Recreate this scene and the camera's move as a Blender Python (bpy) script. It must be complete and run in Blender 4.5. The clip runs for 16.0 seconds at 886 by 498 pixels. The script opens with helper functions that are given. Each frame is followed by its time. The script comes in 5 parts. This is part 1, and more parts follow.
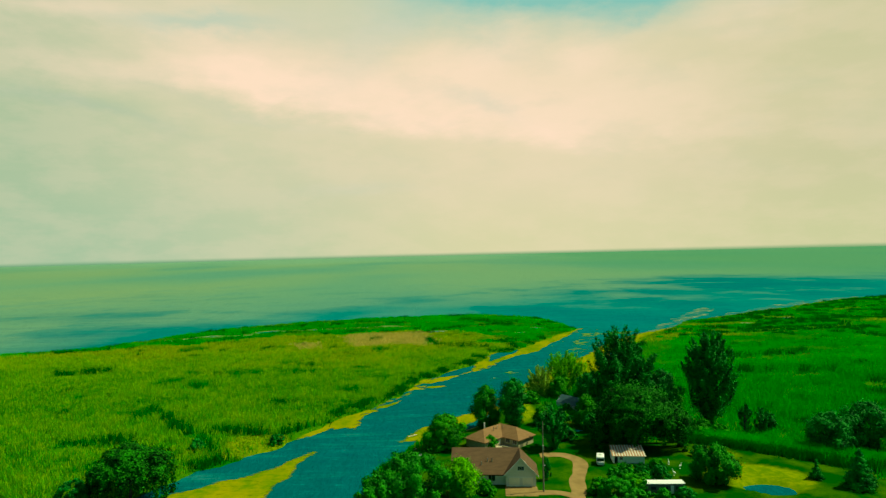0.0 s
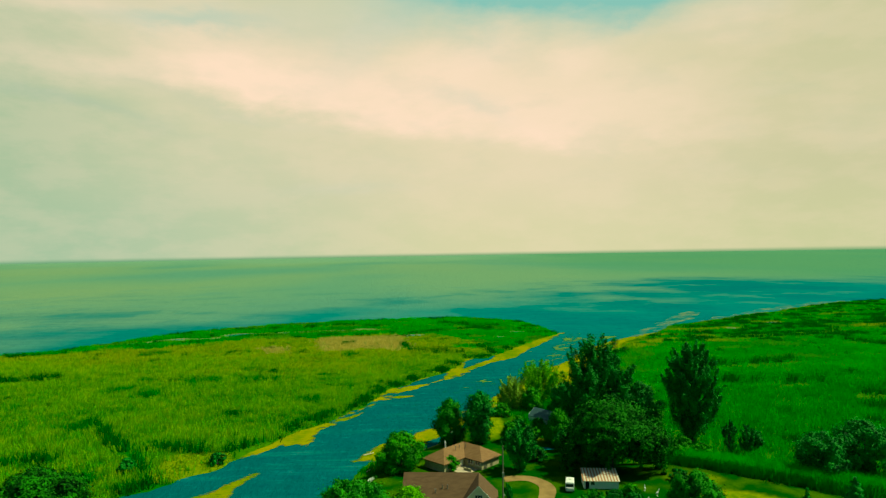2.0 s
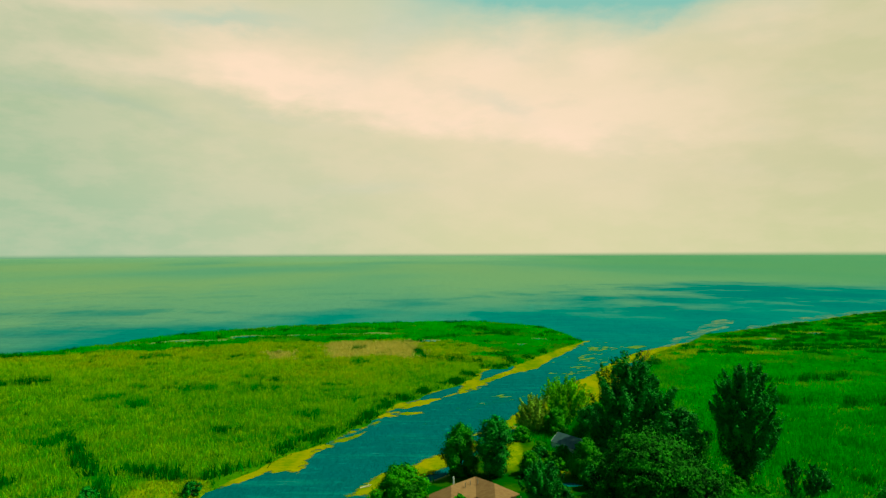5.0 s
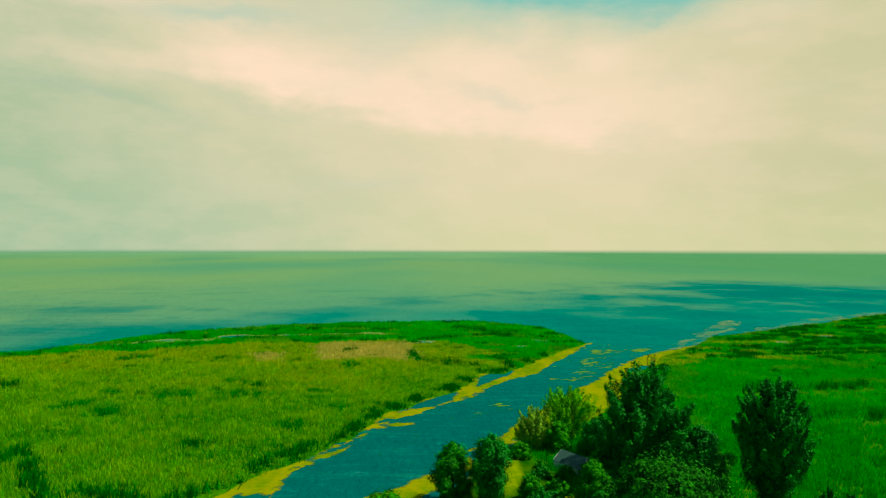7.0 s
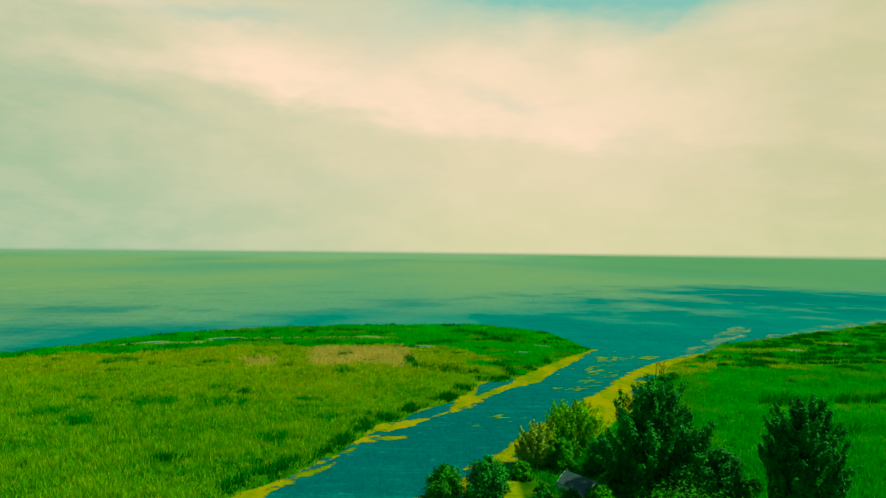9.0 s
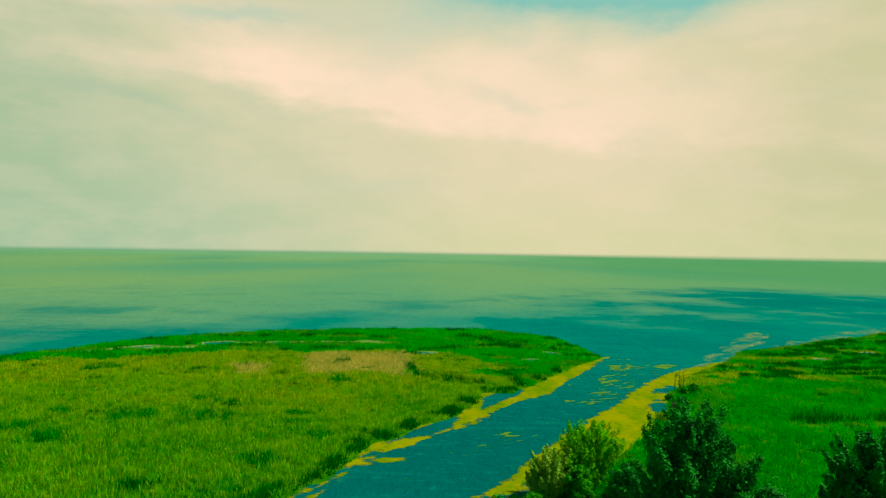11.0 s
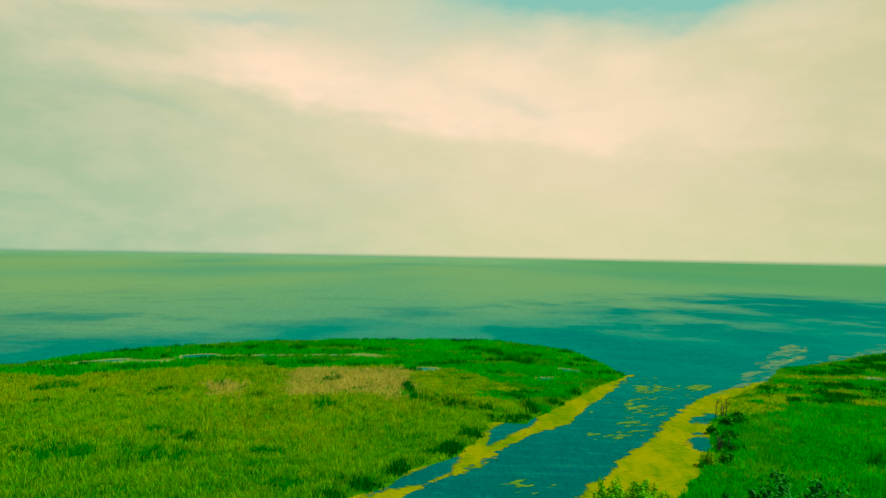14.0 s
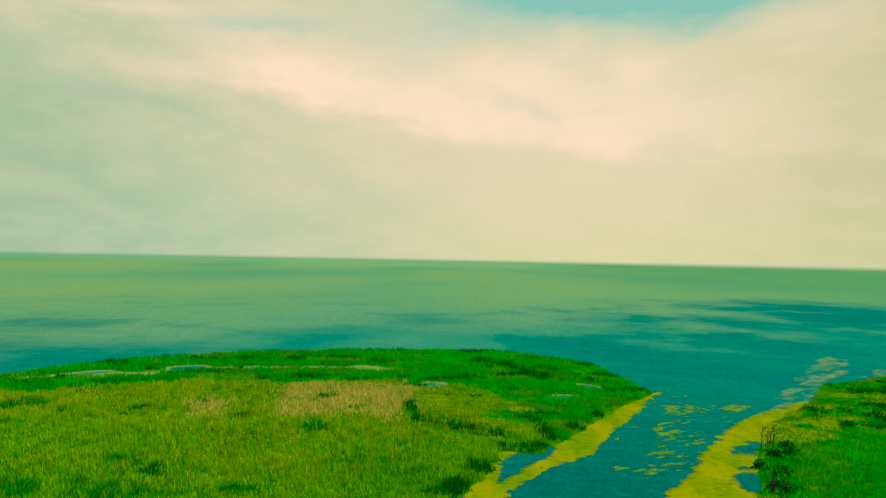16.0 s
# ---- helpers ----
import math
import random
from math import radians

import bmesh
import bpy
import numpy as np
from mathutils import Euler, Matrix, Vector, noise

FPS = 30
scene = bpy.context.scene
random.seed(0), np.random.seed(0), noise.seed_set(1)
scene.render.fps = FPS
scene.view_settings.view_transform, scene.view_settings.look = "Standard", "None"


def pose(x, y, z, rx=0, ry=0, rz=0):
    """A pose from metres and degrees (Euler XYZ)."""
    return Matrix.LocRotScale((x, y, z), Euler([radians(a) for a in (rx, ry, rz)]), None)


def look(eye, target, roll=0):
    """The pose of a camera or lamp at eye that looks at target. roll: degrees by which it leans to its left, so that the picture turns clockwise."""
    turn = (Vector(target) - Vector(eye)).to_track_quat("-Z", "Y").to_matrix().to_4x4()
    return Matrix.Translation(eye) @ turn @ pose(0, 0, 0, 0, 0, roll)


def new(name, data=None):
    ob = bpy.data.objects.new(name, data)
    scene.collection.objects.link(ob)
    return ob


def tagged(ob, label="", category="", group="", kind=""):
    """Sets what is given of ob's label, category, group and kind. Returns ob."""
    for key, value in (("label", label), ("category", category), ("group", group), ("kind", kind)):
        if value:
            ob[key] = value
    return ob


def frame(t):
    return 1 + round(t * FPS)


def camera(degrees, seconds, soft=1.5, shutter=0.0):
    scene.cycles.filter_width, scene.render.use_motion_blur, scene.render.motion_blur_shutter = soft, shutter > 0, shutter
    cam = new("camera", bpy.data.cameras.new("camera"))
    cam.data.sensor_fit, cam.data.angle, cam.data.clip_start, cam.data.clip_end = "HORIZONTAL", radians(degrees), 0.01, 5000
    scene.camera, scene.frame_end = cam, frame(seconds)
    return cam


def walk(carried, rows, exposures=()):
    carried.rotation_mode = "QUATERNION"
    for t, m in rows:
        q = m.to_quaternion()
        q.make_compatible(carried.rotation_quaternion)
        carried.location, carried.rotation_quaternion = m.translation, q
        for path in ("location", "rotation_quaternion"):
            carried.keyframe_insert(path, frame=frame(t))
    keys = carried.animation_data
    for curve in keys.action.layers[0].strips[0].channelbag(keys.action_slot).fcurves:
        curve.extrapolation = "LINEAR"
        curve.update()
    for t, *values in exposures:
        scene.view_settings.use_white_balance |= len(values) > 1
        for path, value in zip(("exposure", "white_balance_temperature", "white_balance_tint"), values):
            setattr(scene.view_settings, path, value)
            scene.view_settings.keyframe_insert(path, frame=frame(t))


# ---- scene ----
cam = camera(70.5, 16.0, 1.35)
PATH = [
    (0, (-11.026, 3.637, 57.919), (-11.012, 5.637, 57.927), -1.4),
    (0.5, (-8.394, 8.08, 57.939), (-8.419, 10.08, 57.949), -1.3),
    (1, (-5.879, 13.068, 58.161), (-5.908, 15.068, 58.173), -1.2),
    (1.5, (-3.87, 17.234, 58.098), (-3.823, 19.233, 58.112), -1.1),
    (2, (-2.527, 20.236, 58.099), (-2.479, 22.235, 58.107), -1.0),
    (2.5, (-1.574, 23.106, 58.23), (-1.562, 25.106, 58.235), -0.9),
    (3, (-0.947, 26.579, 58.301), (-0.948, 28.579, 58.305), -0.7),
    (3.5, (-0.478, 30.575, 58.498), (-0.486, 32.575, 58.502), -0.6),
    (4, (-0.091, 35.221, 58.563), (-0.107, 37.221, 58.572), -0.5),
    (6.5, (1.82, 58.676, 58.847), (1.799, 60.676, 58.855), -0.0),
    (7, (2.329, 62.681, 59.034), (2.308, 64.681, 59.032), 0.1),
    (7.5, (2.809, 66.974, 59.067), (2.786, 68.974, 59.086), 0.2),
    (8, (3.292, 70.611, 58.885), (3.269, 72.611, 58.896), 0.3),
    (8.5, (3.73, 73.989, 58.75), (3.703, 75.989, 58.756), 0.5),
    (9, (4.338, 77.566, 58.585), (4.306, 79.566, 58.589), 0.6),
    (11.5, (4.758, 102.858, 59.036), (4.706, 104.858, 59.042), 0.9),
    (12, (5.159, 109.027, 59.066), (5.102, 111.026, 59.074), 0.9),
    (12.5, (5.887, 115.51, 59.07), (5.822, 117.509, 59.08), 0.9),
    (13, (6.513, 122.249, 59.154), (6.442, 124.248, 59.165), 0.9),
    (13.5, (6.885, 128.873, 59.106), (6.809, 130.871, 59.12), 1.0),
    (14, (7.22, 135.742, 59.283), (7.139, 137.741, 59.298), 1.0),
    (14.5, (7.53, 142.54, 59.36), (7.442, 144.538, 59.376), 0.9),
    (15, (7.76, 149.255, 59.3), (7.671, 151.253, 59.319), 0.9),
    (15.5, (8.02, 156.222, 59.26), (7.928, 158.22, 59.282), 1.0),
    (16, (8.55, 163.4, 59.48), (8.428, 165.396, 59.507), 1.1),
]
walk(cam, [(t, look(eye, target, roll)) for t, eye, target, roll in PATH], [(0.0, 0.4, 6500, -60), (16.0, 0.4, 6500, -60)])

# ---- world, sun ----
SUN_AZ, SUN_EL = radians(84), radians(54)
world = bpy.data.worlds.new("world")
scene.world = world
world.use_nodes = True
wn, wl = world.node_tree.nodes, world.node_tree.links
wn.clear()


def wmath(op, a, b=None, c=None):
    n = wn.new("ShaderNodeMath")
    n.operation = op
    for i, v in enumerate((a, b, c)):
        if v is None:
            continue
        if isinstance(v, (int, float)):
            n.inputs[i].default_value = v
        else:
            wl.new(v, n.inputs[i])
    return n.outputs[0]


def wmix(f, a, b):
    n = wn.new("ShaderNodeMix")
    n.data_type = "RGBA"
    for s, v in ((0, f), (6, a), (7, b)):
        if isinstance(v, tuple):
            n.inputs[s].default_value = (*v, 1)
        elif isinstance(v, (int, float)):
            n.inputs[s].default_value = v
        else:
            wl.new(v, n.inputs[s])
    return n.outputs[2]


def wnoise(vec, scale, detail=5.0, rough=0.55):
    n = wn.new("ShaderNodeTexNoise")
    n.inputs["Scale"].default_value, n.inputs["Detail"].default_value, n.inputs["Roughness"].default_value = scale, detail, rough
    wl.new(vec, n.inputs["Vector"])
    return n


sky = wn.new("ShaderNodeTexSky")
sky.sky_type, sky.sun_disc, sky.sun_elevation, sky.sun_rotation = "NISHITA", False, SUN_EL, SUN_AZ
tc = wn.new("ShaderNodeTexCoord")
sep = wn.new("ShaderNodeSeparateXYZ")
wl.new(tc.outputs["Generated"], sep.inputs[0])
az0 = wmath("ARCTAN2", sep.outputs[0], sep.outputs[1])
el0 = wmath("ARCSINE", sep.outputs[2])
comb = wn.new("ShaderNodeCombineXYZ")
wl.new(az0, comb.inputs[0])
wl.new(wmath("MULTIPLY", el0, 2.4), comb.inputs[1])
warp = wnoise(comb.outputs[0], 6.5, 8.0, 0.62)
wsep = wn.new("ShaderNodeSeparateColor")
wl.new(warp.outputs["Color"], wsep.inputs[0])
az = wmath("ADD", az0, wmath("MULTIPLY", wmath("SUBTRACT", wsep.outputs[0], 0.5), 0.15))
el = wmath("ADD", el0, wmath("MULTIPLY", wmath("SUBTRACT", wsep.outputs[1], 0.5), 0.075))


def blob(a0, e0, ra, re, lean=0.0):
    """A soft patch of sky round an azimuth and elevation."""
    da = wmath("SUBTRACT", az, a0)
    de = wmath("SUBTRACT", wmath("SUBTRACT", el, e0), wmath("MULTIPLY", da, lean))
    d2 = wmath("ADD", wmath("POWER", wmath("ABSOLUTE", wmath("DIVIDE", da, ra)), 2.0), wmath("POWER", wmath("ABSOLUTE", wmath("DIVIDE", de, re)), 2.0))
    return wmath("POWER", 2.718, wmath("MULTIPLY", d2, -1.0))


def wmax1(v):
    return wmath("MINIMUM", wmath("MAXIMUM", v, 0.0), 1.0)


def wstep(v, lo, hi):
    n = wn.new("ShaderNodeMapRange")
    n.interpolation_type = "SMOOTHSTEP"
    wl.new(v, n.inputs[0])
    n.inputs[1].default_value, n.inputs[2].default_value = lo, hi
    return n.outputs[0]


# thin high veil: dull at the edges of the view, warm and light towards its middle
veil = wmix(wstep(az, -0.64, -0.30), (0.560, 0.482, 0.390), (0.837, 0.567, 0.477))
veil = wmix(wstep(az, -0.30, 0.10), veil, (0.965, 0.600, 0.512))
veil = wmix(wstep(az, 0.22, 0.60), veil, (0.775, 0.530, 0.405))
veil = wmix(wmath("MULTIPLY", wstep(el0, 0.13, 0.0), 0.45), veil, wmix(wstep(az0, -0.5, 0.1), (0.47, 0.49, 0.41), (0.800, 0.590, 0.390)))
veil = wmix(wmath("MULTIPLY", blob(-0.50, 0.07, 0.30, 0.10), 0.4), veil, (0.51, 0.49, 0.41))
fine = wnoise(comb.outputs[0], 8.0, 9.0, 0.6)
puff = wmath("SUBTRACT", fine.outputs[0], 0.5)
# the bright bank: a firm lower edge that sinks to the right, a ragged upper one
low = wmath("MAXIMUM", wmath("ADD", 0.181, wmath("MULTIPLY", az, -0.158)), wmath("ADD", 0.184, wmath("MULTIPLY", az, -0.103)))
over_edge = wmath("SUBTRACT", wmath("ADD", el, wmath("MULTIPLY", puff, 0.05)), low)
bank = wmath("MULTIPLY", wstep(over_edge, -0.012, 0.035), wstep(over_edge, 0.17, 0.045))
bank = wmath("MULTIPLY", bank, wmath("MULTIPLY", wstep(az, -0.56, -0.26), wmath("SUBTRACT", 1.0, wmath("MULTIPLY", wstep(az, 0.18, 0.52), 0.85))))
bank = wmath("ADD", wmath("MULTIPLY", bank, 0.74), wmath("MULTIPLY", blob(0.075, 0.30, 0.10, 0.035, 0.2), 0.45))
bank = wmath("ADD", bank, wmath("MULTIPLY", blob(0.235, 0.29, 0.05, 0.025), 0.4))
bank = wmath("ADD", bank, wmath("MULTIPLY", blob(-0.25, 0.262, 0.17, 0.03, -0.15), 0.35))
bank = wmath("ADD", bank, wmath("MULTIPLY", blob(0.08, 0.19, 0.26, 0.022, -0.11), 0.30))
bank = wmath("ADD", bank, wmath("MULTIPLY", blob(0.48, 0.325, 0.08, 0.04), 0.35))
bank = wmath("ADD", bank, wmath("MULTIPLY", blob(-0.55, 0.33, 0.16, 0.022, 0.12), 0.45))
bank = wmath("ADD", bank, wmath("MULTIPLY", blob(-0.50, 0.262, 0.16, 0.025, -0.1), 0.4))
bank = wmath("MULTIPLY", bank, wmath("ADD", 1.0, wmath("MULTIPLY", puff, 0.9)))
cloud = wmix(wmax1(bank), veil, (1.22, 0.668, 0.640))
dull = wmath("ADD", wmath("MULTIPLY", blob(-0.52, 0.213, 0.12, 0.011, -0.20), 0.8), wmath("MULTIPLY", blob(-0.09, 0.325, 0.075, 0.040, 0.5), 0.45))
dull = wmath("ADD", dull, wmath("MULTIPLY", blob(-0.20, 0.345, 0.14, 0.030), 0.35))
dull = wmath("ADD", dull, wmath("MULTIPLY", blob(0.075, 0.226, 0.05, 0.013, -0.3), 0.42))
dull = wmath("ADD", dull, wmath("MULTIPLY", blob(-0.14, 0.10, 0.09, 0.012, 0.1), 0.3))
dull = wmath("ADD", dull, wmath("MULTIPLY", blob(-0.33, 0.225, 0.14, 0.008, -0.2), 0.3))
dull = wmath("MULTIPLY", dull, wmath("ADD", 1.0, wmath("MULTIPLY", puff, 1.2)))
cloud = wmix(wmax1(wmath("MULTIPLY", dull, 0.85)), cloud, wmix(wstep(az0, -0.4, -0.15), (0.580, 0.485, 0.435), (0.735, 0.560, 0.560)))
wisp = wnoise(comb.outputs[0], 9.0, 7.0, 0.55)
cloud = wmix(wmath("MULTIPLY", wstep(puff, -0.10, 0.12), 0.16), cloud, (1.16, 0.645, 0.615))
cloud = wmix(wmath("MULTIPLY", wmath("MULTIPLY", wstep(wisp.outputs[0], 0.52, 0.34), wstep(el0, 0.02, 0.2)), 0.13), cloud, (0.66, 0.52, 0.46))
gap = wmath("ADD", wmath("MULTIPLY", blob(0.215, 0.400, 0.250, 0.052), 1.7), wmath("ADD", wmath("MULTIPLY", blob(-0.36, 0.335, 0.10, 0.014, 0.12), 0.4), wmath("MULTIPLY", blob(0.335, 0.352, 0.075, 0.018, 0.2), 0.25)))
gap = wmath("MULTIPLY", gap, wmath("ADD", 1.0, wmath("MULTIPLY", puff, 0.8)))
high = wnoise(comb.outputs[0], 1.6, 5.0)
over = wmath("MULTIPLY", wmath("MINIMUM", wmath("MAXIMUM", wmath("MULTIPLY", wmath("SUBTRACT", el0, 0.42), 3.0), 0.0), 1.0), wmax1(wmath("MULTIPLY", wmath("SUBTRACT", 0.72, high.outputs[0]), 4.0)))
skyc = wn.new("ShaderNodeVectorMath")
skyc.operation = "SCALE"
wl.new(sky.outputs[0], skyc.inputs[0])
skyc.inputs["Scale"].default_value = 0.066
# haze that blurs the line between lake and sky
cloud = wmix(wmath("MULTIPLY", wstep(el0, -0.0005, -0.0078), 0.95), cloud, wmix(wstep(az0, -0.6, 0.5), (0.225, 0.340, 0.215), (0.260, 0.345, 0.195)))
thin = wmix(1.0, wmix(wmax1(gap), cloud, (0.378, 0.495, 0.540)), (1.03, 0.985, 1.09))
thin.node.blend_type = "MULTIPLY"
clear = wmax1(wmath("MULTIPLY", wmath("SUBTRACT", wmath("ABSOLUTE", az0), 0.72), 1.5))
final = wmix(wmath("MAXIMUM", wmax1(over), clear), thin, skyc.outputs[0])
bg = wn.new("ShaderNodeBackground")
wl.new(final, bg.inputs[0])
bg.inputs[1].default_value = 0.76
wout = wn.new("ShaderNodeOutputWorld")
wl.new(bg.outputs[0], wout.inputs[0])

sun = new("sun", bpy.data.lights.new("sun", "SUN"))
sun.data.energy, sun.data.angle, sun.data.color = 5.0, radians(0.6), (1.0, 0.74, 0.64)
to_sun = Vector((math.sin(SUN_AZ) * math.cos(SUN_EL), math.cos(SUN_AZ) * math.cos(SUN_EL), math.sin(SUN_EL)))
sun.matrix_world = look(to_sun * 200, (0, 0, 0))


# ---- materials ----
class Mat:
    """A node material with a few shorthands."""

    def __init__(self, name, rough=0.7, metal=0.0, spec=0.3):
        self.m = bpy.data.materials.new(name)
        self.m.use_nodes = True
        self.n, self.l = self.m.node_tree.nodes, self.m.node_tree.links
        self.b = self.n["Principled BSDF"]
        self.b.inputs["Roughness"].default_value = rough
        self.b.inputs["Metallic"].default_value = metal
        self.b.inputs["Specular IOR Level"].default_value = spec

    def link(self, v, s):
        if isinstance(v, tuple):
            s.default_value = (*v, 1) if len(v) == 3 and len(s.default_value) == 4 else v
        elif isinstance(v, (int, float)):
            s.default_value = v
        else:
            self.l.new(v, s)

    def mix(self, f, a, b, mode="MIX"):
        n = self.n.new("ShaderNodeMix")
        n.data_type, n.blend_type = "RGBA", mode
        for i, v in ((0, f), (6, a), (7, b)):
            self.link(v, n.inputs[i])
        return n.outputs[2]

    def math(self, op, a, b=0.0):
        n = self.n.new("ShaderNodeMath")
        n.operation = op
        self.link(a, n.inputs[0])
        self.link(b, n.inputs[1])
        return n.outputs[0]

    def coords(self, scale=(1, 1, 1), turn=0.0):
        n = self.n.new("ShaderNodeNewGeometry")
        mp = self.n.new("ShaderNodeMapping")
        mp.inputs["Scale"].default_value = scale
        mp.inputs["Rotation"].default_value = (0, 0, turn)
        self.l.new(n.outputs["Position"], mp.inputs["Vector"])
        return mp.outputs[0]

    def noise(self, scale, detail=4.0, rough=0.55, stretch=(1, 1, 1), turn=0.0):
        n = self.n.new("ShaderNodeTexNoise")
        n.inputs["Scale"].default_value, n.inputs["Detail"].default_value, n.inputs["Roughness"].default_value = scale, detail, rough
        self.l.new(self.coords(stretch, turn), n.inputs["Vector"])
        return n.outputs[0]

    def step(self, v, lo, hi):
        n = self.n.new("ShaderNodeMapRange")
        n.interpolation_type = "SMOOTHSTEP"
        self.link(v, n.inputs[0])
        n.inputs[1].default_value, n.inputs[2].default_value = lo, hi
        return n.outputs[0]

    def island(self):
        return self.n.new("ShaderNodeNewGeometry").outputs["Random Per Island"]

    def attr(self, name):
        n = self.n.new("ShaderNodeAttribute")
        n.attribute_name = name
        return n.outputs["Fac"]

    def colour(self, v):
        self.link(v, self.b.inputs["Base Color"])
        return self

    def bump(self, h, strength=0.3, distance=0.05):
        n = self.n.new("ShaderNodeBump")
        n.inputs["Strength"].default_value, n.inputs["Distance"].default_value = strength, distance
        self.l.new(h, n.inputs["Height"])
        self.l.new(n.outputs[0], self.b.inputs["Normal"])
        return self

    def leafy(self, colour, share=0.25):
        t = self.n.new("ShaderNodeBsdfTranslucent")
        self.link(colour, t.inputs[0])
        mx = self.n.new("ShaderNodeMixShader")
        mx.inputs[0].default_value = share
        self.l.new(self.b.outputs[0], mx.inputs[1])
        self.l.new(t.outputs[0], mx.inputs[2])
        self.l.new(mx.outputs[0], self.n["Material Output"].inputs[0])
        return self


def foliage(name, dark, light, big=0.08, share=0.22, tip=None, keen=1.0, head=None, leafy=0.42, gloss=0.04):
    m = Mat(name, 0.7 if gloss < 0.1 else 0.5, 0, gloss)
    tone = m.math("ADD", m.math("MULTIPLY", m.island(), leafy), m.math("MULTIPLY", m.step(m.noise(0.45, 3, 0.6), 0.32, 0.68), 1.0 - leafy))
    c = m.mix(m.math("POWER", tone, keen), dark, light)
    c = m.mix(m.step(m.noise(big, 3), 0.38, 0.66), c, m.mix(0.5, c, tip or light))
    if head:
        c = m.mix(m.math("MULTIPLY", m.step(m.attr("tip"), 0.32, 0.80), 0.9), c, head)
    m.colour(c).leafy(c, share)
    return m.m


def plain(name, a, b, scale=1.5, rough=0.7, spec=0.3, metal=0.0, bumps=0.15, stretch=(1, 1, 1)):
    m = Mat(name, rough, metal, spec)
    n1, n2 = m.noise(scale, 5, 0.6, stretch), m.noise(scale * 9, 3, 0.6, stretch)
    c = m.mix(m.step(n1, 0.3, 0.7), a, b)
    c = m.mix(m.math("MULTIPLY", n2, 0.35), c, tuple(v * 0.6 for v in a))
    m.colour(c).bump(n2, bumps, 0.03)
    return m.m


M_REED = foliage("reed_yellow_green", (0.070, 0.28, 0.002), (0.165, 0.47, 0.003), 0.03, 0.45, (0.29, 0.52, 0.004), 1.0, (0.46, 0.57, 0.004))
M_REEDG = foliage("reed_green", (0.03, 0.28, 0.002), (0.085, 0.58, 0.004), 0.04, 0.4, (0.18, 0.58, 0.004))
M_REEDM = foliage("reed_mid_green", (0.048, 0.21, 0.002), (0.16, 0.46, 0.003), 0.03, 0.4, (0.28, 0.50, 0.004))
M_REEDR = foliage("reed_deep_green", (0.016, 0.21, 0.002), (0.068, 0.53, 0.003), 0.04, 0.42, (0.19, 0.55, 0.004))
M_REEDB = foliage("reed_brownish", (0.10, 0.21, 0.002), (0.30, 0.44, 0.005), 0.03, 0.4, (0.42, 0.48, 0.008), 1.0, (0.55, 0.56, 0.014))
M_REEDK = foliage("reed_shadowy_green", (0.012, 0.16, 0.002), (0.040, 0.39, 0.003), 0.04, 0.4, (0.11, 0.42, 0.004))
M_REEDS = foliage("reed_soft_green", (0.012, 0.13, 0.002), (0.05, 0.32, 0.003), 0.04, 0.4, (0.09, 0.34, 0.004))
M_REEDY = foliage("reed_pale_green", (0.03, 0.22, 0.002), (0.12, 0.45, 0.004), 0.04, 0.4, (0.21, 0.48, 0.004))
M_TAN = foliage("reed_dry", (0.48, 0.40, 0.05), (0.72, 0.56, 0.14), 0.1, 0.35)
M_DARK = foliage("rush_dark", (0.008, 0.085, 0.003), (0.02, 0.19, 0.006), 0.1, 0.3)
M_HERB = foliage("herb_yellow", (0.09, 0.26, 0.003), (0.30, 0.44, 0.006), 0.1, 0.3)
M_LEAF = foliage("leaf_green", (0.012, 0.062, 0.003), (0.092, 0.35, 0.006), 0.3, 0.12, None, 1.3, None, 0.3, 0.05)
M_LEAFM = foliage("leaf_mid", (0.007, 0.042, 0.004), (0.084, 0.35, 0.009), 0.3, 0.08, None, 1.5, None, 0.4, 0.05)
# dark and willow leaves: near-black end puts deep crown shade into the colour
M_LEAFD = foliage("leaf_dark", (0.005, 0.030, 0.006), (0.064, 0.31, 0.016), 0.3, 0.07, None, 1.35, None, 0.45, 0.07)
M_LEAFL = foliage("leaf_light", (0.035, 0.14, 0.003), (0.21, 0.52, 0.006), 0.3, 0.2, None, 1.1, None, 0.3)
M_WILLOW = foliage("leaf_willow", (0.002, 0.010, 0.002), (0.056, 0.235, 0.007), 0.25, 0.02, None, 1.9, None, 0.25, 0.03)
M_LEAFY = foliage("leaf_yellowish", (0.07, 0.20, 0.004), (0.36, 0.52, 0.05), 0.4, 0.2, None, 1.0, None, 0.3)
M_BARK = plain("bark", (0.045, 0.04, 0.03), (0.09, 0.08, 0.06), 2.0, 0.9, 0.1, 0, 0.5, (1, 1, 0.2))
M_DEAD = plain("dead_wood", (0.075, 0.065, 0.05), (0.14, 0.12, 0.09), 2.0, 0.9, 0.1)
M_ROOF1 = plain("shingles_brown", (0.085, 0.052, 0.028), (0.125, 0.076, 0.040), 0.5, 0.9, 0.1, 0, 0.4, (1, 4, 4))
M_ROOF2 = plain("shingles_tan", (0.175, 0.098, 0.042), (0.235, 0.138, 0.062), 0.5, 0.9, 0.1, 0, 0.4, (1, 4, 4))
M_SIDING = plain("siding_white", (0.66, 0.62, 0.49), (0.74, 0.69, 0.55), 0.8, 0.6, 0.25, 0, 0.1, (1, 1, 8))
M_BRICKY = plain("wall_cream", (0.36, 0.31, 0.17), (0.44, 0.38, 0.21), 1.2, 0.85, 0.15)
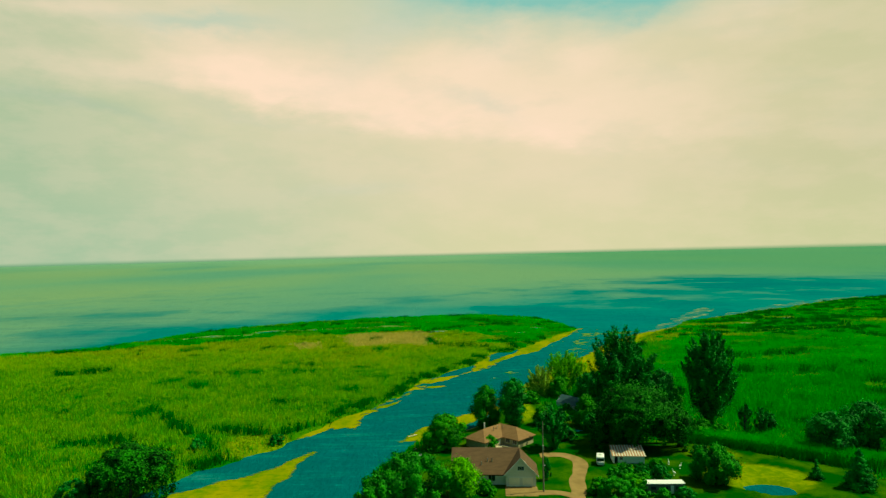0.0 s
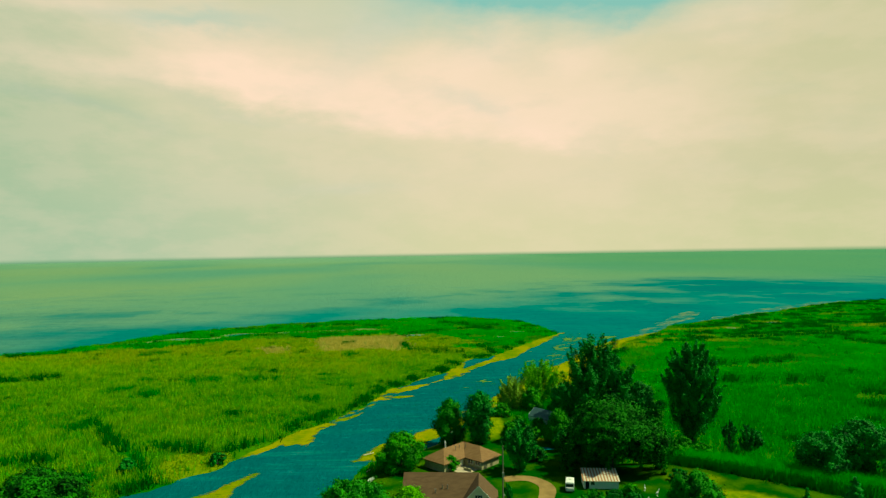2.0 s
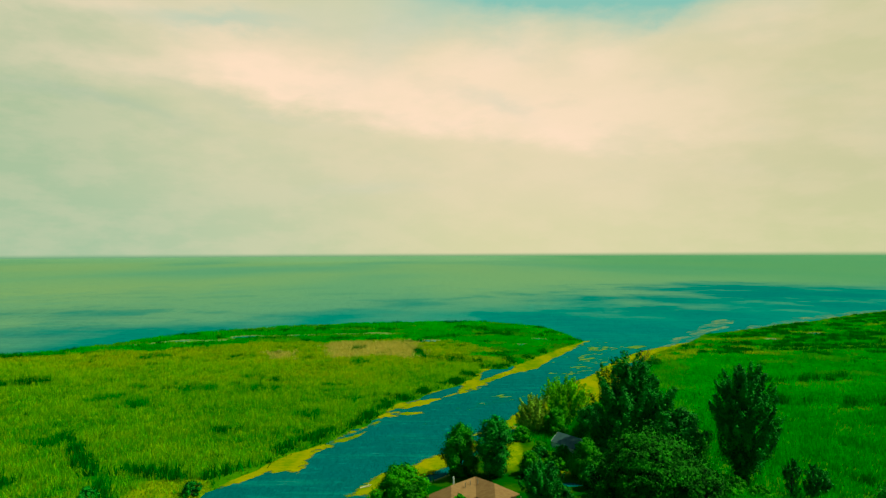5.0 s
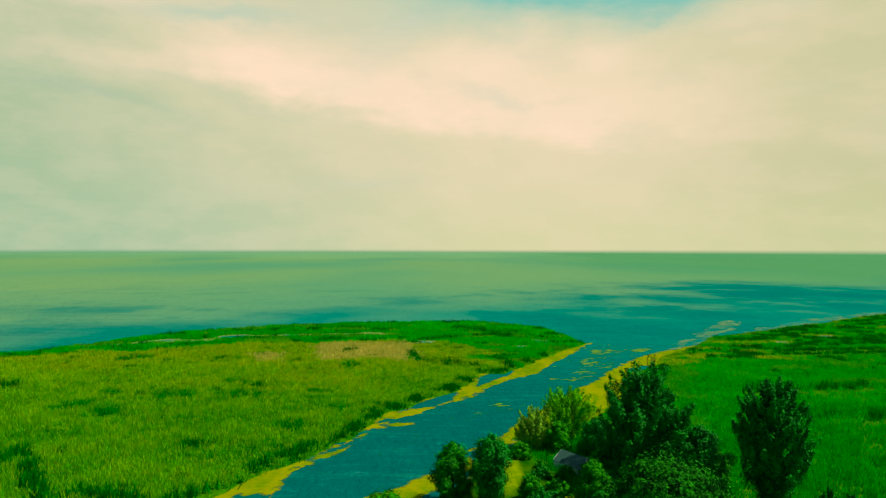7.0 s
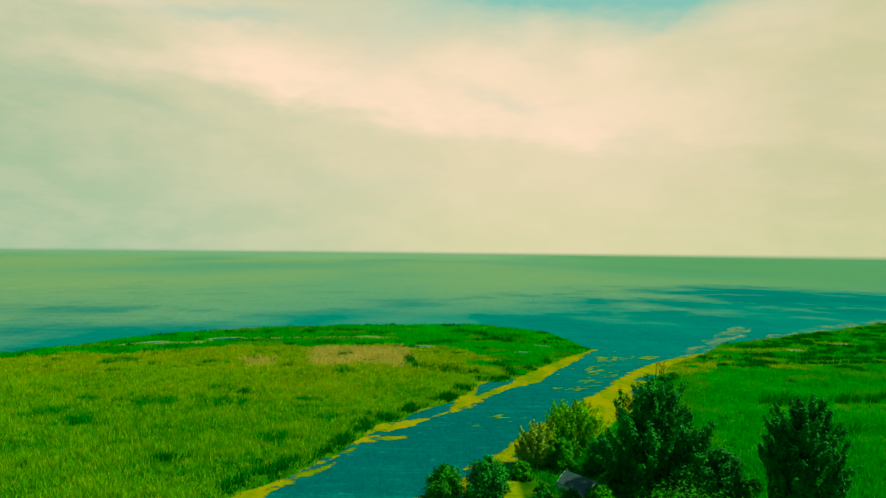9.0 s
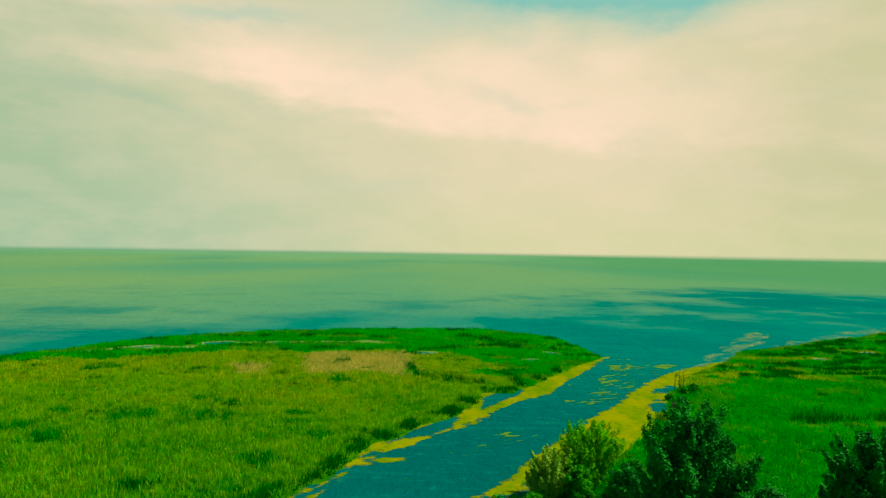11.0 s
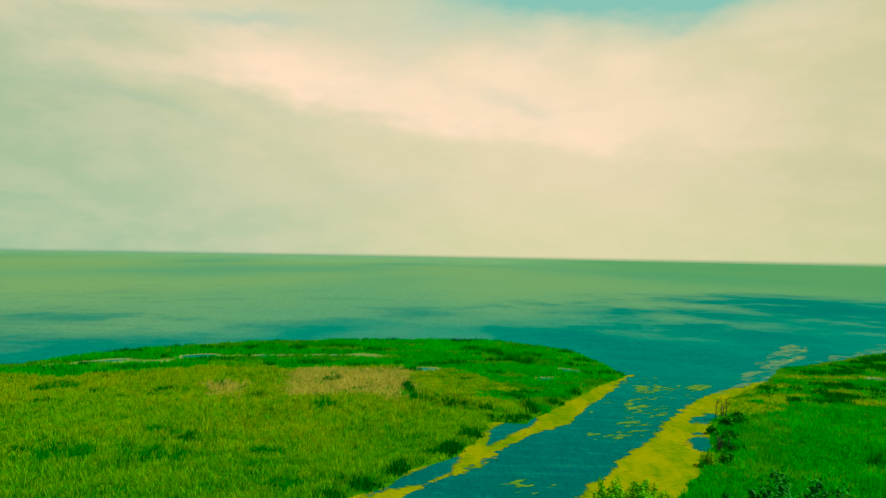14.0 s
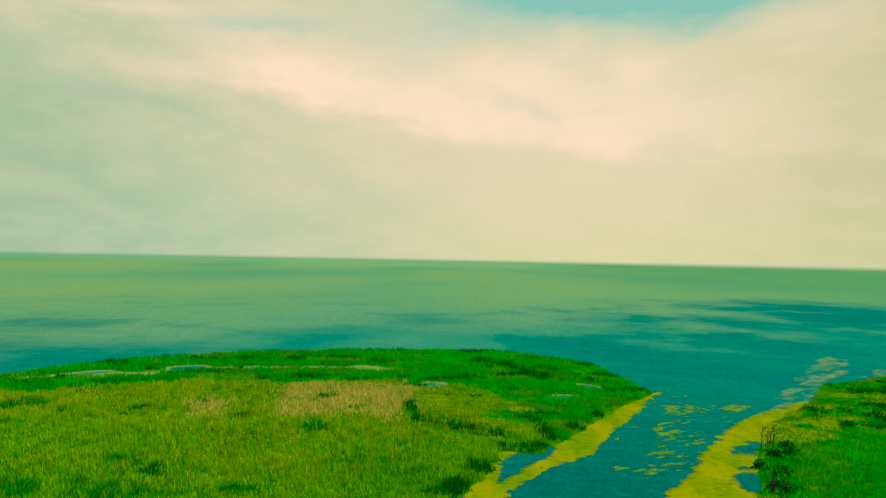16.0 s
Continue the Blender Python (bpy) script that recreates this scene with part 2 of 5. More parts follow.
M_TRIM = plain("trim_white", (0.74, 0.72, 0.62), (0.80, 0.78, 0.68), 1.0, 0.5, 0.3)
M_DOOR = plain("door_cream", (0.84, 0.76, 0.54), (0.90, 0.82, 0.60), 1.0, 0.5, 0.3)
M_WHITE = plain("white_paint", (0.76, 0.75, 0.68), (0.82, 0.81, 0.74), 0.8, 0.35, 0.5)
M_SAND = plain("driveway_sand", (0.19, 0.125, 0.044), (0.29, 0.19, 0.070), 0.35, 0.95, 0.1, 0, 0.4)
M_CONC = plain("concrete", (0.40, 0.32, 0.22), (0.50, 0.40, 0.28), 0.6, 0.9, 0.15)
M_DIM = plain("shade_dark_siding", (0.09, 0.10, 0.075), (0.13, 0.14, 0.105), 1.0, 0.7, 0.2, 0, 0.1, (1, 1, 8))
M_RUST = plain("rusty_panel", (0.27, 0.13, 0.065), (0.40, 0.20, 0.10), 1.2, 0.8, 0.2, 0, 0.3)
M_PALE = plain("pale_panel", (0.50, 0.45, 0.34), (0.60, 0.55, 0.43), 1.5, 0.6, 0.3)
M_TEAL = plain("pale_green_siding", (0.72, 0.74, 0.64), (0.80, 0.82, 0.72), 1.0, 0.7, 0.2, 0, 0.1, (1, 1, 8))
M_DKROOF = plain("roof_dark", (0.008, 0.015, 0.018), (0.014, 0.024, 0.028), 0.6, 0.9, 0.1)
M_SLATE = plain("roof_slate", (0.045, 0.085, 0.090), (0.065, 0.115, 0.120), 0.6, 0.9, 0.1)
M_POLE = plain("pole_wood", (0.17, 0.145, 0.10), (0.25, 0.215, 0.15), 1.5, 0.9, 0.1, 0, 0.3, (1, 1, 0.15))
M_METAL = plain("grey_metal", (0.35, 0.35, 0.34), (0.45, 0.45, 0.43), 2.0, 0.4, 0.5, 0.8)
M_TYRE = plain("rubber", (0.02, 0.02, 0.02), (0.035, 0.035, 0.035), 3.0, 0.8, 0.2)

glass = Mat("window_glass", 0.05, 0, 0.6)
glass.colour((0.015, 0.025, 0.028))
M_GLASS = glass.m

# algae: yellow-green felt floating on the water
alg = Mat("algae", 0.9, 0, 0.0)
an = alg.noise(0.10, 6, 0.65, (1, 0.5, 1), -0.55)
ac = alg.mix(alg.step(an, 0.36, 0.64), (0.085, 0.155, 0.001), (0.215, 0.205, 0.001))
ac = alg.mix(alg.math("MULTIPLY", alg.step(alg.noise(0.7, 5, 0.7, (0.4, 1.0, 1), 0.3), 0.42, 0.66), 0.5), ac, (0.26, 0.225, 0.002))
ac = alg.mix(alg.math("MULTIPLY", alg.step(alg.noise(0.8, 6, 0.72, (0.35, 1.0, 1), 0.3), 0.55, 0.70), 0.75), ac, (0.035, 0.085, 0.006))
apos = alg.n.new("ShaderNodeSeparateXYZ")
alg.l.new(alg.coords(), apos.inputs[0])
ac = alg.mix(alg.step(alg.math("ADD", apos.outputs[0], alg.math("MULTIPLY", an, 40.0)), 150.0, 200.0), ac, (0.18, 0.19, 0.04))
alg.colour(ac).bump(alg.noise(2.5, 4), 0.4, 0.1)


def feather(m, lo, hi, amount, solid, stretch=(1, 0.22, 1), turn=-0.55):
    """Thins a floating mat out to loose threads towards its edge."""
    f = m.math("ADD", m.attr("thick"), m.math("MULTIPLY", m.math("SUBTRACT", m.noise(1.1, 5, 0.65, stretch, turn), 0.5), amount))
    clear = m.n.new("ShaderNodeBsdfTransparent")
    mx = m.n.new("ShaderNodeMixShader")
    m.l.new(m.math("MULTIPLY", m.step(f, lo, hi), solid), mx.inputs[0])
    m.l.new(clear.outputs[0], mx.inputs[1])
    m.l.new(m.b.outputs[0], mx.inputs[2])
    m.l.new(mx.outputs[0], m.n["Material Output"].inputs[0])


feather(alg, -0.8, 0.9, 5.0, 1.0, (0.4, 1, 1), 0.3)
M_ALGAE = alg.m
weed = Mat("weed", 0.8, 0, 0.1)
weed.colour(weed.mix(weed.step(weed.noise(0.3, 5, 0.6), 0.3, 0.7), (0.055, 0.165, 0.018), (0.15, 0.225, 0.014)))
feather(weed, 0.0, 1.5, 5.0, 0.8, (0.3, 1, 1), 0.5)
M_WEED = weed.m
foam = Mat("shore_foam", 0.8, 0, 0.1)
foam.colour(foam.mix(foam.step(foam.noise(0.3, 5, 0.6), 0.3, 0.7), (0.14, 0.24, 0.10), (0.29, 0.32, 0.15)))
feather(foam, -0.6, 2.6, 4.5, 0.62, (0.3, 1, 1), 0.5)
M_FOAM = foam.m

# ground: wet marsh soil with low growth, lawn in the yard
gr = Mat("ground", 0.95, 0, 0.0)
gc = gr.mix(gr.step(gr.noise(0.05, 5), 0.38, 0.62), (0.02, 0.10, 0.003), (0.06, 0.15, 0.004))
gc = gr.mix(gr.step(gr.noise(0.7, 5, 0.7), 0.5, 0.75), gc, (0.02, 0.06, 0.004))
lawn = gr.mix(gr.step(gr.noise(0.12, 5, 0.6), 0.40, 0.66), (0.010, 0.058, 0.002), (0.050, 0.105, 0.002))
lawn = gr.mix(gr.step(gr.noise(3.0, 4, 0.7), 0.45, 0.8), lawn, (0.008, 0.04, 0.002))
gc = gr.mix(gr.attr("lawn"), gc, lawn)
gc = gr.mix(gr.attr("straw"), gc, gr.mix(gr.step(gr.noise(0.5, 5, 0.7), 0.35, 0.7), (0.09, 0.15, 0.003), (0.20, 0.225, 0.004)))
gc = gr.mix(gr.attr("mud"), gc, (0.17, 0.21, 0.07))
gr.colour(gc).bump(gr.noise(2.0, 5, 0.7), 0.6, 0.15)
M_GROUND = gr.m

# water: blue-green in the channel and at its mouth, silty green farther out on the lake; the gloss is off and sky
# reflection is put into these colours
wa = Mat("water", 0.30, 0, 0.0)
wa.b.inputs["IOR"].default_value = 1.33
streak = wa.noise(0.009, 2, 0.5, (0.6, 0.4, 1))
patch = wa.noise(0.0075, 2, 0.45, (0.7, 0.45, 1))
geo = wa.n.new("ShaderNodeNewGeometry")
xyz = wa.n.new("ShaderNodeSeparateXYZ")
wa.l.new(geo.outputs["Position"], xyz.inputs[0])
depth = wa.math("ADD", wa.math("MULTIPLY", wa.math("SUBTRACT", xyz.outputs[1], 600.0), 0.0026), wa.math("MULTIPLY", xyz.outputs[0], -0.0024))
depth = wa.math("ADD", depth, wa.math("MULTIPLY", wa.math("SUBTRACT", patch, 0.5), 3.0))
depth = wa.math("ADD", depth, wa.math("MULTIPLY", wa.math("SUBTRACT", streak, 0.5), 1.2))
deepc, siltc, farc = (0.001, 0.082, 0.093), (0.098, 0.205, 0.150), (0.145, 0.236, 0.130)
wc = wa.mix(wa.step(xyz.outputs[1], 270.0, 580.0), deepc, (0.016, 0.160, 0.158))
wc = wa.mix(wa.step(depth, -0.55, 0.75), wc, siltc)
near_share = wa.step(xyz.outputs[1], 1000.0, 350.0)
fleck = wa.noise(0.05, 5, 0.65, (0.16, 1.0, 1))
mottle = wa.noise(0.013, 6, 0.62, (0.75, 0.7, 1), 0.12)
broad = wa.noise(0.0009, 2, 0.4, (1.7, 0.8, 1))
drifts = wa.noise(0.0019, 2, 0.4, (1.3, 0.75, 1))


def deep_spot(c, cx, cy, rx, ry, share):
    dx = wa.math("DIVIDE", wa.math("SUBTRACT", xyz.outputs[0], cx), rx)
    dy = wa.math("DIVIDE", wa.math("SUBTRACT", xyz.outputs[1], cy), ry)
    d = wa.math("SQRT", wa.math("ADD", wa.math("MULTIPLY", dx, dx), wa.math("MULTIPLY", dy, dy)))
    for v, a in ((mottle, 3.4), (drifts, 1.6), (patch, 2.4), (fleck, 0.8)):
        d = wa.math("ADD", d, wa.math("MULTIPLY", wa.math("SUBTRACT", v, 0.5), a))
    share = wa.math("MULTIPLY", share, wa.math("ADD", 0.62, wa.math("MULTIPLY", wa.step(mottle, 0.62, 0.36), 0.38)))
    return wa.mix(wa.math("MULTIPLY", wa.step(d, 1.9, -0.2), share), c, (0.0, 0.114, 0.126))


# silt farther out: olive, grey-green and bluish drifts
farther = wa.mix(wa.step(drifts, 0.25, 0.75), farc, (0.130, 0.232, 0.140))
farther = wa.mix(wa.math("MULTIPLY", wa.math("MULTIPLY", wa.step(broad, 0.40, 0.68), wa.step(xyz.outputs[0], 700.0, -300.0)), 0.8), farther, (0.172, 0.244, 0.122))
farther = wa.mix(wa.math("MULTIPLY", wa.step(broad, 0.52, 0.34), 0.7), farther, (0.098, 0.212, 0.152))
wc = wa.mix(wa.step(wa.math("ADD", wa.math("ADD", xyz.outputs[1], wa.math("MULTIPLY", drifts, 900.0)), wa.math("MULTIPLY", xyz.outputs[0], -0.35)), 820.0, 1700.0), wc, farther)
# lightened before the horizon: distance haze put into the water colour
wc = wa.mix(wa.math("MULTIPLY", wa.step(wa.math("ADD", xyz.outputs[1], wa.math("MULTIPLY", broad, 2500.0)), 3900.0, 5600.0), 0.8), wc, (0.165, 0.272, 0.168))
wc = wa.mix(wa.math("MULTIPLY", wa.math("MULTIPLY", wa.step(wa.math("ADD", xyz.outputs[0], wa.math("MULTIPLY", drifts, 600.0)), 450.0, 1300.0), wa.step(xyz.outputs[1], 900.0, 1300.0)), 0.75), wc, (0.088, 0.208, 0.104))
for cx, cy, rx, ry, share in ((380, 850, 150, 200, 0.85), (470, 980, 200, 110, 0.35), (145, 828, 85, 60, 0.75), (112, 545, 55, 70, 0.9), (190, 640, 90, 70, 0.8), (200, 560, 130, 130, 0.5), (-14, 750, 60, 30, 0.5), (-245, 515, 110, 50, 0.65), (640, 900, 280, 240, 0.42), (-420, 640, 130, 60, 0.5), (-120, 640, 70, 30, 0.35)):
    wc = deep_spot(wc, cx, cy, rx, ry, share)
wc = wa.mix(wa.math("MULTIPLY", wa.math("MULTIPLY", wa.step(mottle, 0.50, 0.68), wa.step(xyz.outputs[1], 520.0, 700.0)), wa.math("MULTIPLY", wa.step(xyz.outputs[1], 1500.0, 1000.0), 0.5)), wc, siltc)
small = wa.noise(0.30, 6, 0.70, (0.45, 1.0, 1), 0.25)
wc = wa.mix(wa.math("MULTIPLY", wa.math("MULTIPLY", wa.step(mottle, 0.50, 0.36), wa.math("MULTIPLY", wa.step(xyz.outputs[1], 420.0, 560.0), wa.step(xyz.outputs[1], 1300.0, 650.0))), 0.5), wc, wa.mix(0.6, wc, (0.0, 0.118, 0.13)))
# ripple highlights and their dark sides painted as streaks of colour
wc = wa.mix(wa.math("MULTIPLY", wa.step(small, 0.52, 0.74), 0.7), wc, wa.mix(0.65, wc, (0.08, 0.20, 0.20)))
wc = wa.mix(wa.math("MULTIPLY", wa.step(small, 0.47, 0.34), 0.6), wc, wa.mix(0.6, wc, (0.0, 0.05, 0.075)))
wc = wa.mix(wa.math("MULTIPLY", wa.math("MULTIPLY", wa.step(fleck, 0.46, 0.66), 0.5), near_share), wc, wa.mix(0.65, wc, (0.01, 0.090, 0.115)))
wc = wa.mix(wa.math("MULTIPLY", wa.math("MULTIPLY", wa.step(wa.noise(0.11, 5, 0.65, (0.16, 1.0, 1)), 0.52, 0.70), 0.55), near_share), wc, wa.mix(0.7, wc, (0.075, 0.20, 0.16)))
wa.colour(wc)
rip = wa.math("ADD", wa.noise(0.55, 4, 0.6, (1, 0.55, 1), -0.5), wa.math("MULTIPLY", wa.noise(0.09, 3, 0.5, (1, 0.5, 1), -0.5), 2.0))
wa.bump(rip, 0.8, 0.7)
M_WATER = wa.m


# ---- mesh helpers ----
def mesh_ob(name, verts, faces, mat, smooth=False):
    """An object from numpy arrays: verts n x 3, faces m x k."""
    me = bpy.data.meshes.new(name)
    verts, faces = np.asarray(verts, np.float32), np.asarray(faces, np.int32)
    k = faces.shape[1]
    me.vertices.add(len(verts))
    me.vertices.foreach_set("co", verts.ravel())
    me.loops.add(faces.size)
    me.loops.foreach_set("vertex_index", faces.ravel())
    me.polygons.add(len(faces))
    me.polygons.foreach_set("loop_start", np.arange(len(faces), dtype=np.int32) * k)
    me.polygons.foreach_set("loop_total", np.full(len(faces), k, np.int32))
    if smooth:
        me.polygons.foreach_set("use_smooth", np.ones(len(faces), bool))
    me.update(calc_edges=True)
    me.materials.append(mat)
    return new(name, me)


def part(name, bm, mat, parent=None, label=""):
    """Links a bmesh as one mesh object under a thing or a part."""
    me = bpy.data.meshes.new(name)
    bmesh.ops.recalc_face_normals(bm, faces=bm.faces)
    bm.to_mesh(me)
    bm.free()
    me.materials.append(mat)
    ob = new(name, me)
    ob.parent = parent
    return tagged(ob, label) if label else ob


def thing(name, m, label, category, group=""):
    ob = tagged(new(name), label, category, group)
    ob.matrix_world = m
    return ob


def box(bm, x0, y0, z0, x1, y1, z1, bevel=0.0):
    r = bmesh.ops.create_cube(bm, size=1)
    for v in r["verts"]:
        v.co = Vector((x0 + (v.co.x + 0.5) * (x1 - x0), y0 + (v.co.y + 0.5) * (y1 - y0), z0 + (v.co.z + 0.5) * (z1 - z0)))
    if bevel:
        es = list({e for v in r["verts"] for e in v.link_edges})
        bmesh.ops.bevel(bm, geom=es, offset=bevel, segments=2, affect="EDGES")
    return bm


def boxed(*a, bevel=0.0):
    return box(bmesh.new(), *a, bevel=bevel)


def prism(points, lift):
    """A closed solid: polygons of (x, y, z) rows, thickened downwards by lift."""
    bm = bmesh.new()
    for poly in points:
        bm.faces.new([bm.verts.new(p) for p in poly])
    bmesh.ops.remove_doubles(bm, verts=bm.verts, dist=0.001)
    r = bmesh.ops.extrude_face_region(bm, geom=list(bm.faces))
    for v in [g for g in r["geom"] if isinstance(g, bmesh.types.BMVert)]:
        v.co.z -= lift
    return bm


def tube(bm, pts, radii, sides=7):
    rings = []
    for i, (p, r) in enumerate(zip(pts, radii)):
        d = (Vector(pts[min(i + 1, len(pts) - 1)]) - Vector(pts[max(i - 1, 0)])).normalized()
        a = d.orthogonal().normalized()
        b = d.cross(a)
        rings.append([bm.verts.new(Vector(p) + r * (math.cos(6.2832 * k / sides) * a + math.sin(6.2832 * k / sides) * b)) for k in range(sides)])
    for r0, r1 in zip(rings, rings[1:]):
        for k in range(sides):
            bm.faces.new((r0[k], r0[(k + 1) % sides], r1[(k + 1) % sides], r1[k]))
    bm.faces.new(rings[0][::-1])
    bm.faces.new(rings[-1])
    return bm


# ---- land: shorelines and zones ----
def vnoise(x, y, size, seed):
    """Smooth value noise, -1 to 1, with features of that size in metres."""
    g = np.random.RandomState(seed).rand(64, 64) * 2 - 1
    u, v = x / size, y / size
    i, j = np.floor(u).astype(int), np.floor(v).astype(int)
    fu, fv = u - i, v - j
    fu, fv = fu * fu * (3 - 2 * fu), fv * fv * (3 - 2 * fv)
    a, b, c, d = g[i % 64, j % 64], g[(i + 1) % 64, j % 64], g[i % 64, (j + 1) % 64], g[(i + 1) % 64, (j + 1) % 64]
    return (a * (1 - fu) + b * fu) * (1 - fv) + (c * (1 - fu) + d * fu) * fv


def inside(poly, x, y):
    """The distance to the edge of a polygon, positive inside."""
    best, odd = np.full(x.shape, 1e9), np.zeros(x.shape, bool)
    for (ax, ay), (bx, by) in zip(poly, poly[1:] + poly[:1]):
        ex, ey = bx - ax, by - ay
        t = np.clip(((x - ax) * ex + (y - ay) * ey) / (ex * ex + ey * ey), 0, 1)
        best = np.minimum(best, (x - ax - t * ex) ** 2 + (y - ay - t * ey) ** 2)
        if ey:
            odd ^= ((ay > y) != (by > y)) & (x < ax + (y - ay) * ex / ey)
    return np.where(odd, 1, -1) * np.sqrt(best)


def oval(x, y, cx, cy, a, b, turn=0.0):
    """About the distance inside an oval's edge, in metres."""
    c, s = math.cos(turn), math.sin(turn)
    u, v = ((x - cx) * c + (y - cy) * s) / a, (-(x - cx) * s + (y - cy) * c) / b
    return (1 - np.sqrt(u * u + v * v)) * min(a, b)


LEFT = [(-4000, 150), (-430, 345), (-285, 393), (-234, 415), (-206, 470), (-183, 500), (-130, 540), (-48, 562), (28, 568), (48, 551), (72, 532), (82, 487), (87, 455), (83, 444), (63, 416), (47, 388), (36, 370), (28, 358), (15.5, 357), (13.8, 345), (11, 333), (6, 322), (-1.5, 314), (-7, 304), (-13, 294), (-20, 287),
        (-23, 279), (-22, 272), (-27.5, 255), (-34.5, 245), (-39, 236.5), (-44.5, 229), (-49, 219), (-53, 207.5), (-57, 203), (-60.5, 193), (-68, 186), (-72, 178), (-80, 170), (-86, 152), (-130, 100), (-300, 60), (-4000, 0)]
RIGHT = [(-60, -3500), (-50, 0), (-34, 100), (-31, 152), (-29, 172), (-19, 194), (-9, 202), (3, 214), (12, 238), (20, 256), (31, 269), (50, 278), (63, 297), (73, 318), (79, 326), (86, 341), (97, 369), (106, 383), (112, 395), (118, 406), (130, 421), (154, 450), (179, 487), (200, 498), (225, 515), (251, 537), (300, 567), (330, 590), (410, 646), (470, 668), (700, 740), (4000, 900), (4000, -3500)]
GREEN = [(-700, 330), (-285, 372), (-215, 404), (-130, 436), (-65, 452), (-8, 452), (16, 436), (20, 415), (12, 396), (22, 378), (34, 362), (120, 380), (120, 640), (-500, 640)]
TAN_A = [(-113, 402), (-110, 414), (-83, 419), (-76, 402), (-81, 383), (-100, 376)]
TAN_B = [(-72, 418), (-73, 440), (-29, 447), (-22, 414), (-22, 397), (-62, 393)]
YARD = [(-30, 120), (-27, 172), (-14, 194), (4, 212), (13, 236), (22, 244), (30, 225), (36, 205), (48, 188), (72, 186), (96, 160), (88, 120)]
POOLS = [(60.5, 461, 6.5, 3.6, -0.95), (-13, 456, 5, 4.0, 0.0), (-186, 452, 8, 3.2, 0.7), (-178, 459, 7, 3.6, 0.6), (-141, 479, 10, 5.5, 0.4), (-106, 485, 8, 2.2, 0.15), (-72, 491, 7, 2.0, 0.1), (-90, 487, 4, 1.6, 0.1), (46, 438, 4, 3.2, 0.0), (211, 459, 4, 2.5, 0.4), (256, 487, 6, 2.6, 0.2),
         (66.3, 151.0, 6.0, 3.5, -0.25), (3, 219, 5, 3.0, 0.7), (-4, 209, 5, 2.4, 0.7), (20.5, 251, 3.4, 4, 0.5), (31, 203, 3.2, 1.8, 0.2)]
# lines of low ground or tall rushes: points and half-width
DITCHES = [([(-120, 241), (-109, 228), (-99, 215), (-91, 206), (-82, 193), (-76, 185)], 1.7), ([(8, 522), (24, 510), (33, 490), (41, 475)], 2.4)]
# most bars paint the shaded front of a taller reed row in dark colour
BARS = [([(-92, 211), (-76, 209), (-64, 204), (-57, 212), (-50, 218)], 1.6), ([(-128, 200), (-109, 201)], 1.8), ([(-204, 320), (-182, 324)], 2.2), ([(-123, 282), (-112, 283)], 1.8),
        ([(126, 322), (150, 325), (180, 331)], 1.9), ([(120, 287), (138, 285)], 1.6), ([(142, 279), (165, 284)], 1.6), ([(161, 258), (192, 259)], 1.8), ([(152, 238), (172, 235)], 1.6), ([(189, 413), (240, 420)], 2.4), ([(192, 425), (272, 437)], 2.4), ([(249, 392), (264, 364)], 2.2),
        ([(-20, 416), (-13, 390), (2, 380), (20, 375)], 1.6), ([(28, 396), (33, 372)], 1.8)]
CLUMPS = [(-90, 335, 6), (-106, 310, 8), (-82, 311, 7), (-50, 315, 5), (-47, 376, 6), (-136, 292, 7), (-118, 282, 7), (-102, 311, 5), (-39, 292, 4), (-50, 267, 6), (-134, 312, 6), (-162, 264, 6), (-98, 308, 4), (-51, 305, 4), (-122, 234, 5), (-166, 393, 9), (-92, 180, 7), (-104, 177, 8)]
CLEARING = [(-78, 203), (-65, 206), (-59, 198), (-68, 187), (-74, 184), (-77, 192)]
PALE_LINE = [(-200, 441), (-181, 451), (-154, 459), (-137, 477), (-112, 484), (-60, 493), (-38, 491)]
# open yellow ground between the reeds: centre, half-axes, turn
OPEN_L = [(-10, 426, 7, 9, 0.0), (26, 412, 7, 6.5, 0.0), (6, 394, 13, 3.0, 0.1), (8, 418, 9, 4, 0.3)]
OPEN_R = [(128, 424, 11, 7, 0.7), (192, 503, 17, 5, 0.35), (122, 389, 18, 9, 0.6), (116, 400, 10, 6, 0.9), (134, 404, 10, 6, 0.5), (181, 447, 11, 4, 0.0), (178, 426, 3.5, 15, 0.1), (177, 404, 11, 7, 0.2), (210, 459, 6, 7, 0.0), (256, 489, 10, 6, 0.3), (299, 546, 10, 4, 0.2), (335, 540, 26, 4, 0.3), (251, 496, 8, 3, 0.0), (312, 462, 26, 8, 0.2), (150, 436, 12, 3, 0.7)]
LIGHT_R = [(172, 397, 18, 8, 0.0), (208, 391, 15, 9, 0.0), (195, 340, 24, 6, 0.0), (102, 335, 8, 26, -0.3), (84, 272, 6, 16, 0.0), (310, 460, 34, 18, 0.0), (113, 372, 8, 18, -0.4), (178, 372, 22, 8, 0.1)]


def along(lines, x, y):
    """How far inside the nearest of several lines with half-widths."""
    best = np.full(x.shape, -1e9)
    for pts, half in lines:
        for (ax, ay), (bx, by) in zip(pts, pts[1:]):
            ex, ey = bx - ax, by - ay
            t = np.clip(((x - ax) * ex + (y - ay) * ey) / (ex * ex + ey * ey), 0, 1)
            best = np.maximum(best, half - np.hypot(x - ax - t * ex, y - ay - t * ey))
    return best


def ovals(rows, x, y):
    best = np.full(x.shape, -1e9)
    for q in rows:
        best = np.maximum(best, oval(x, y, *q))
    return best


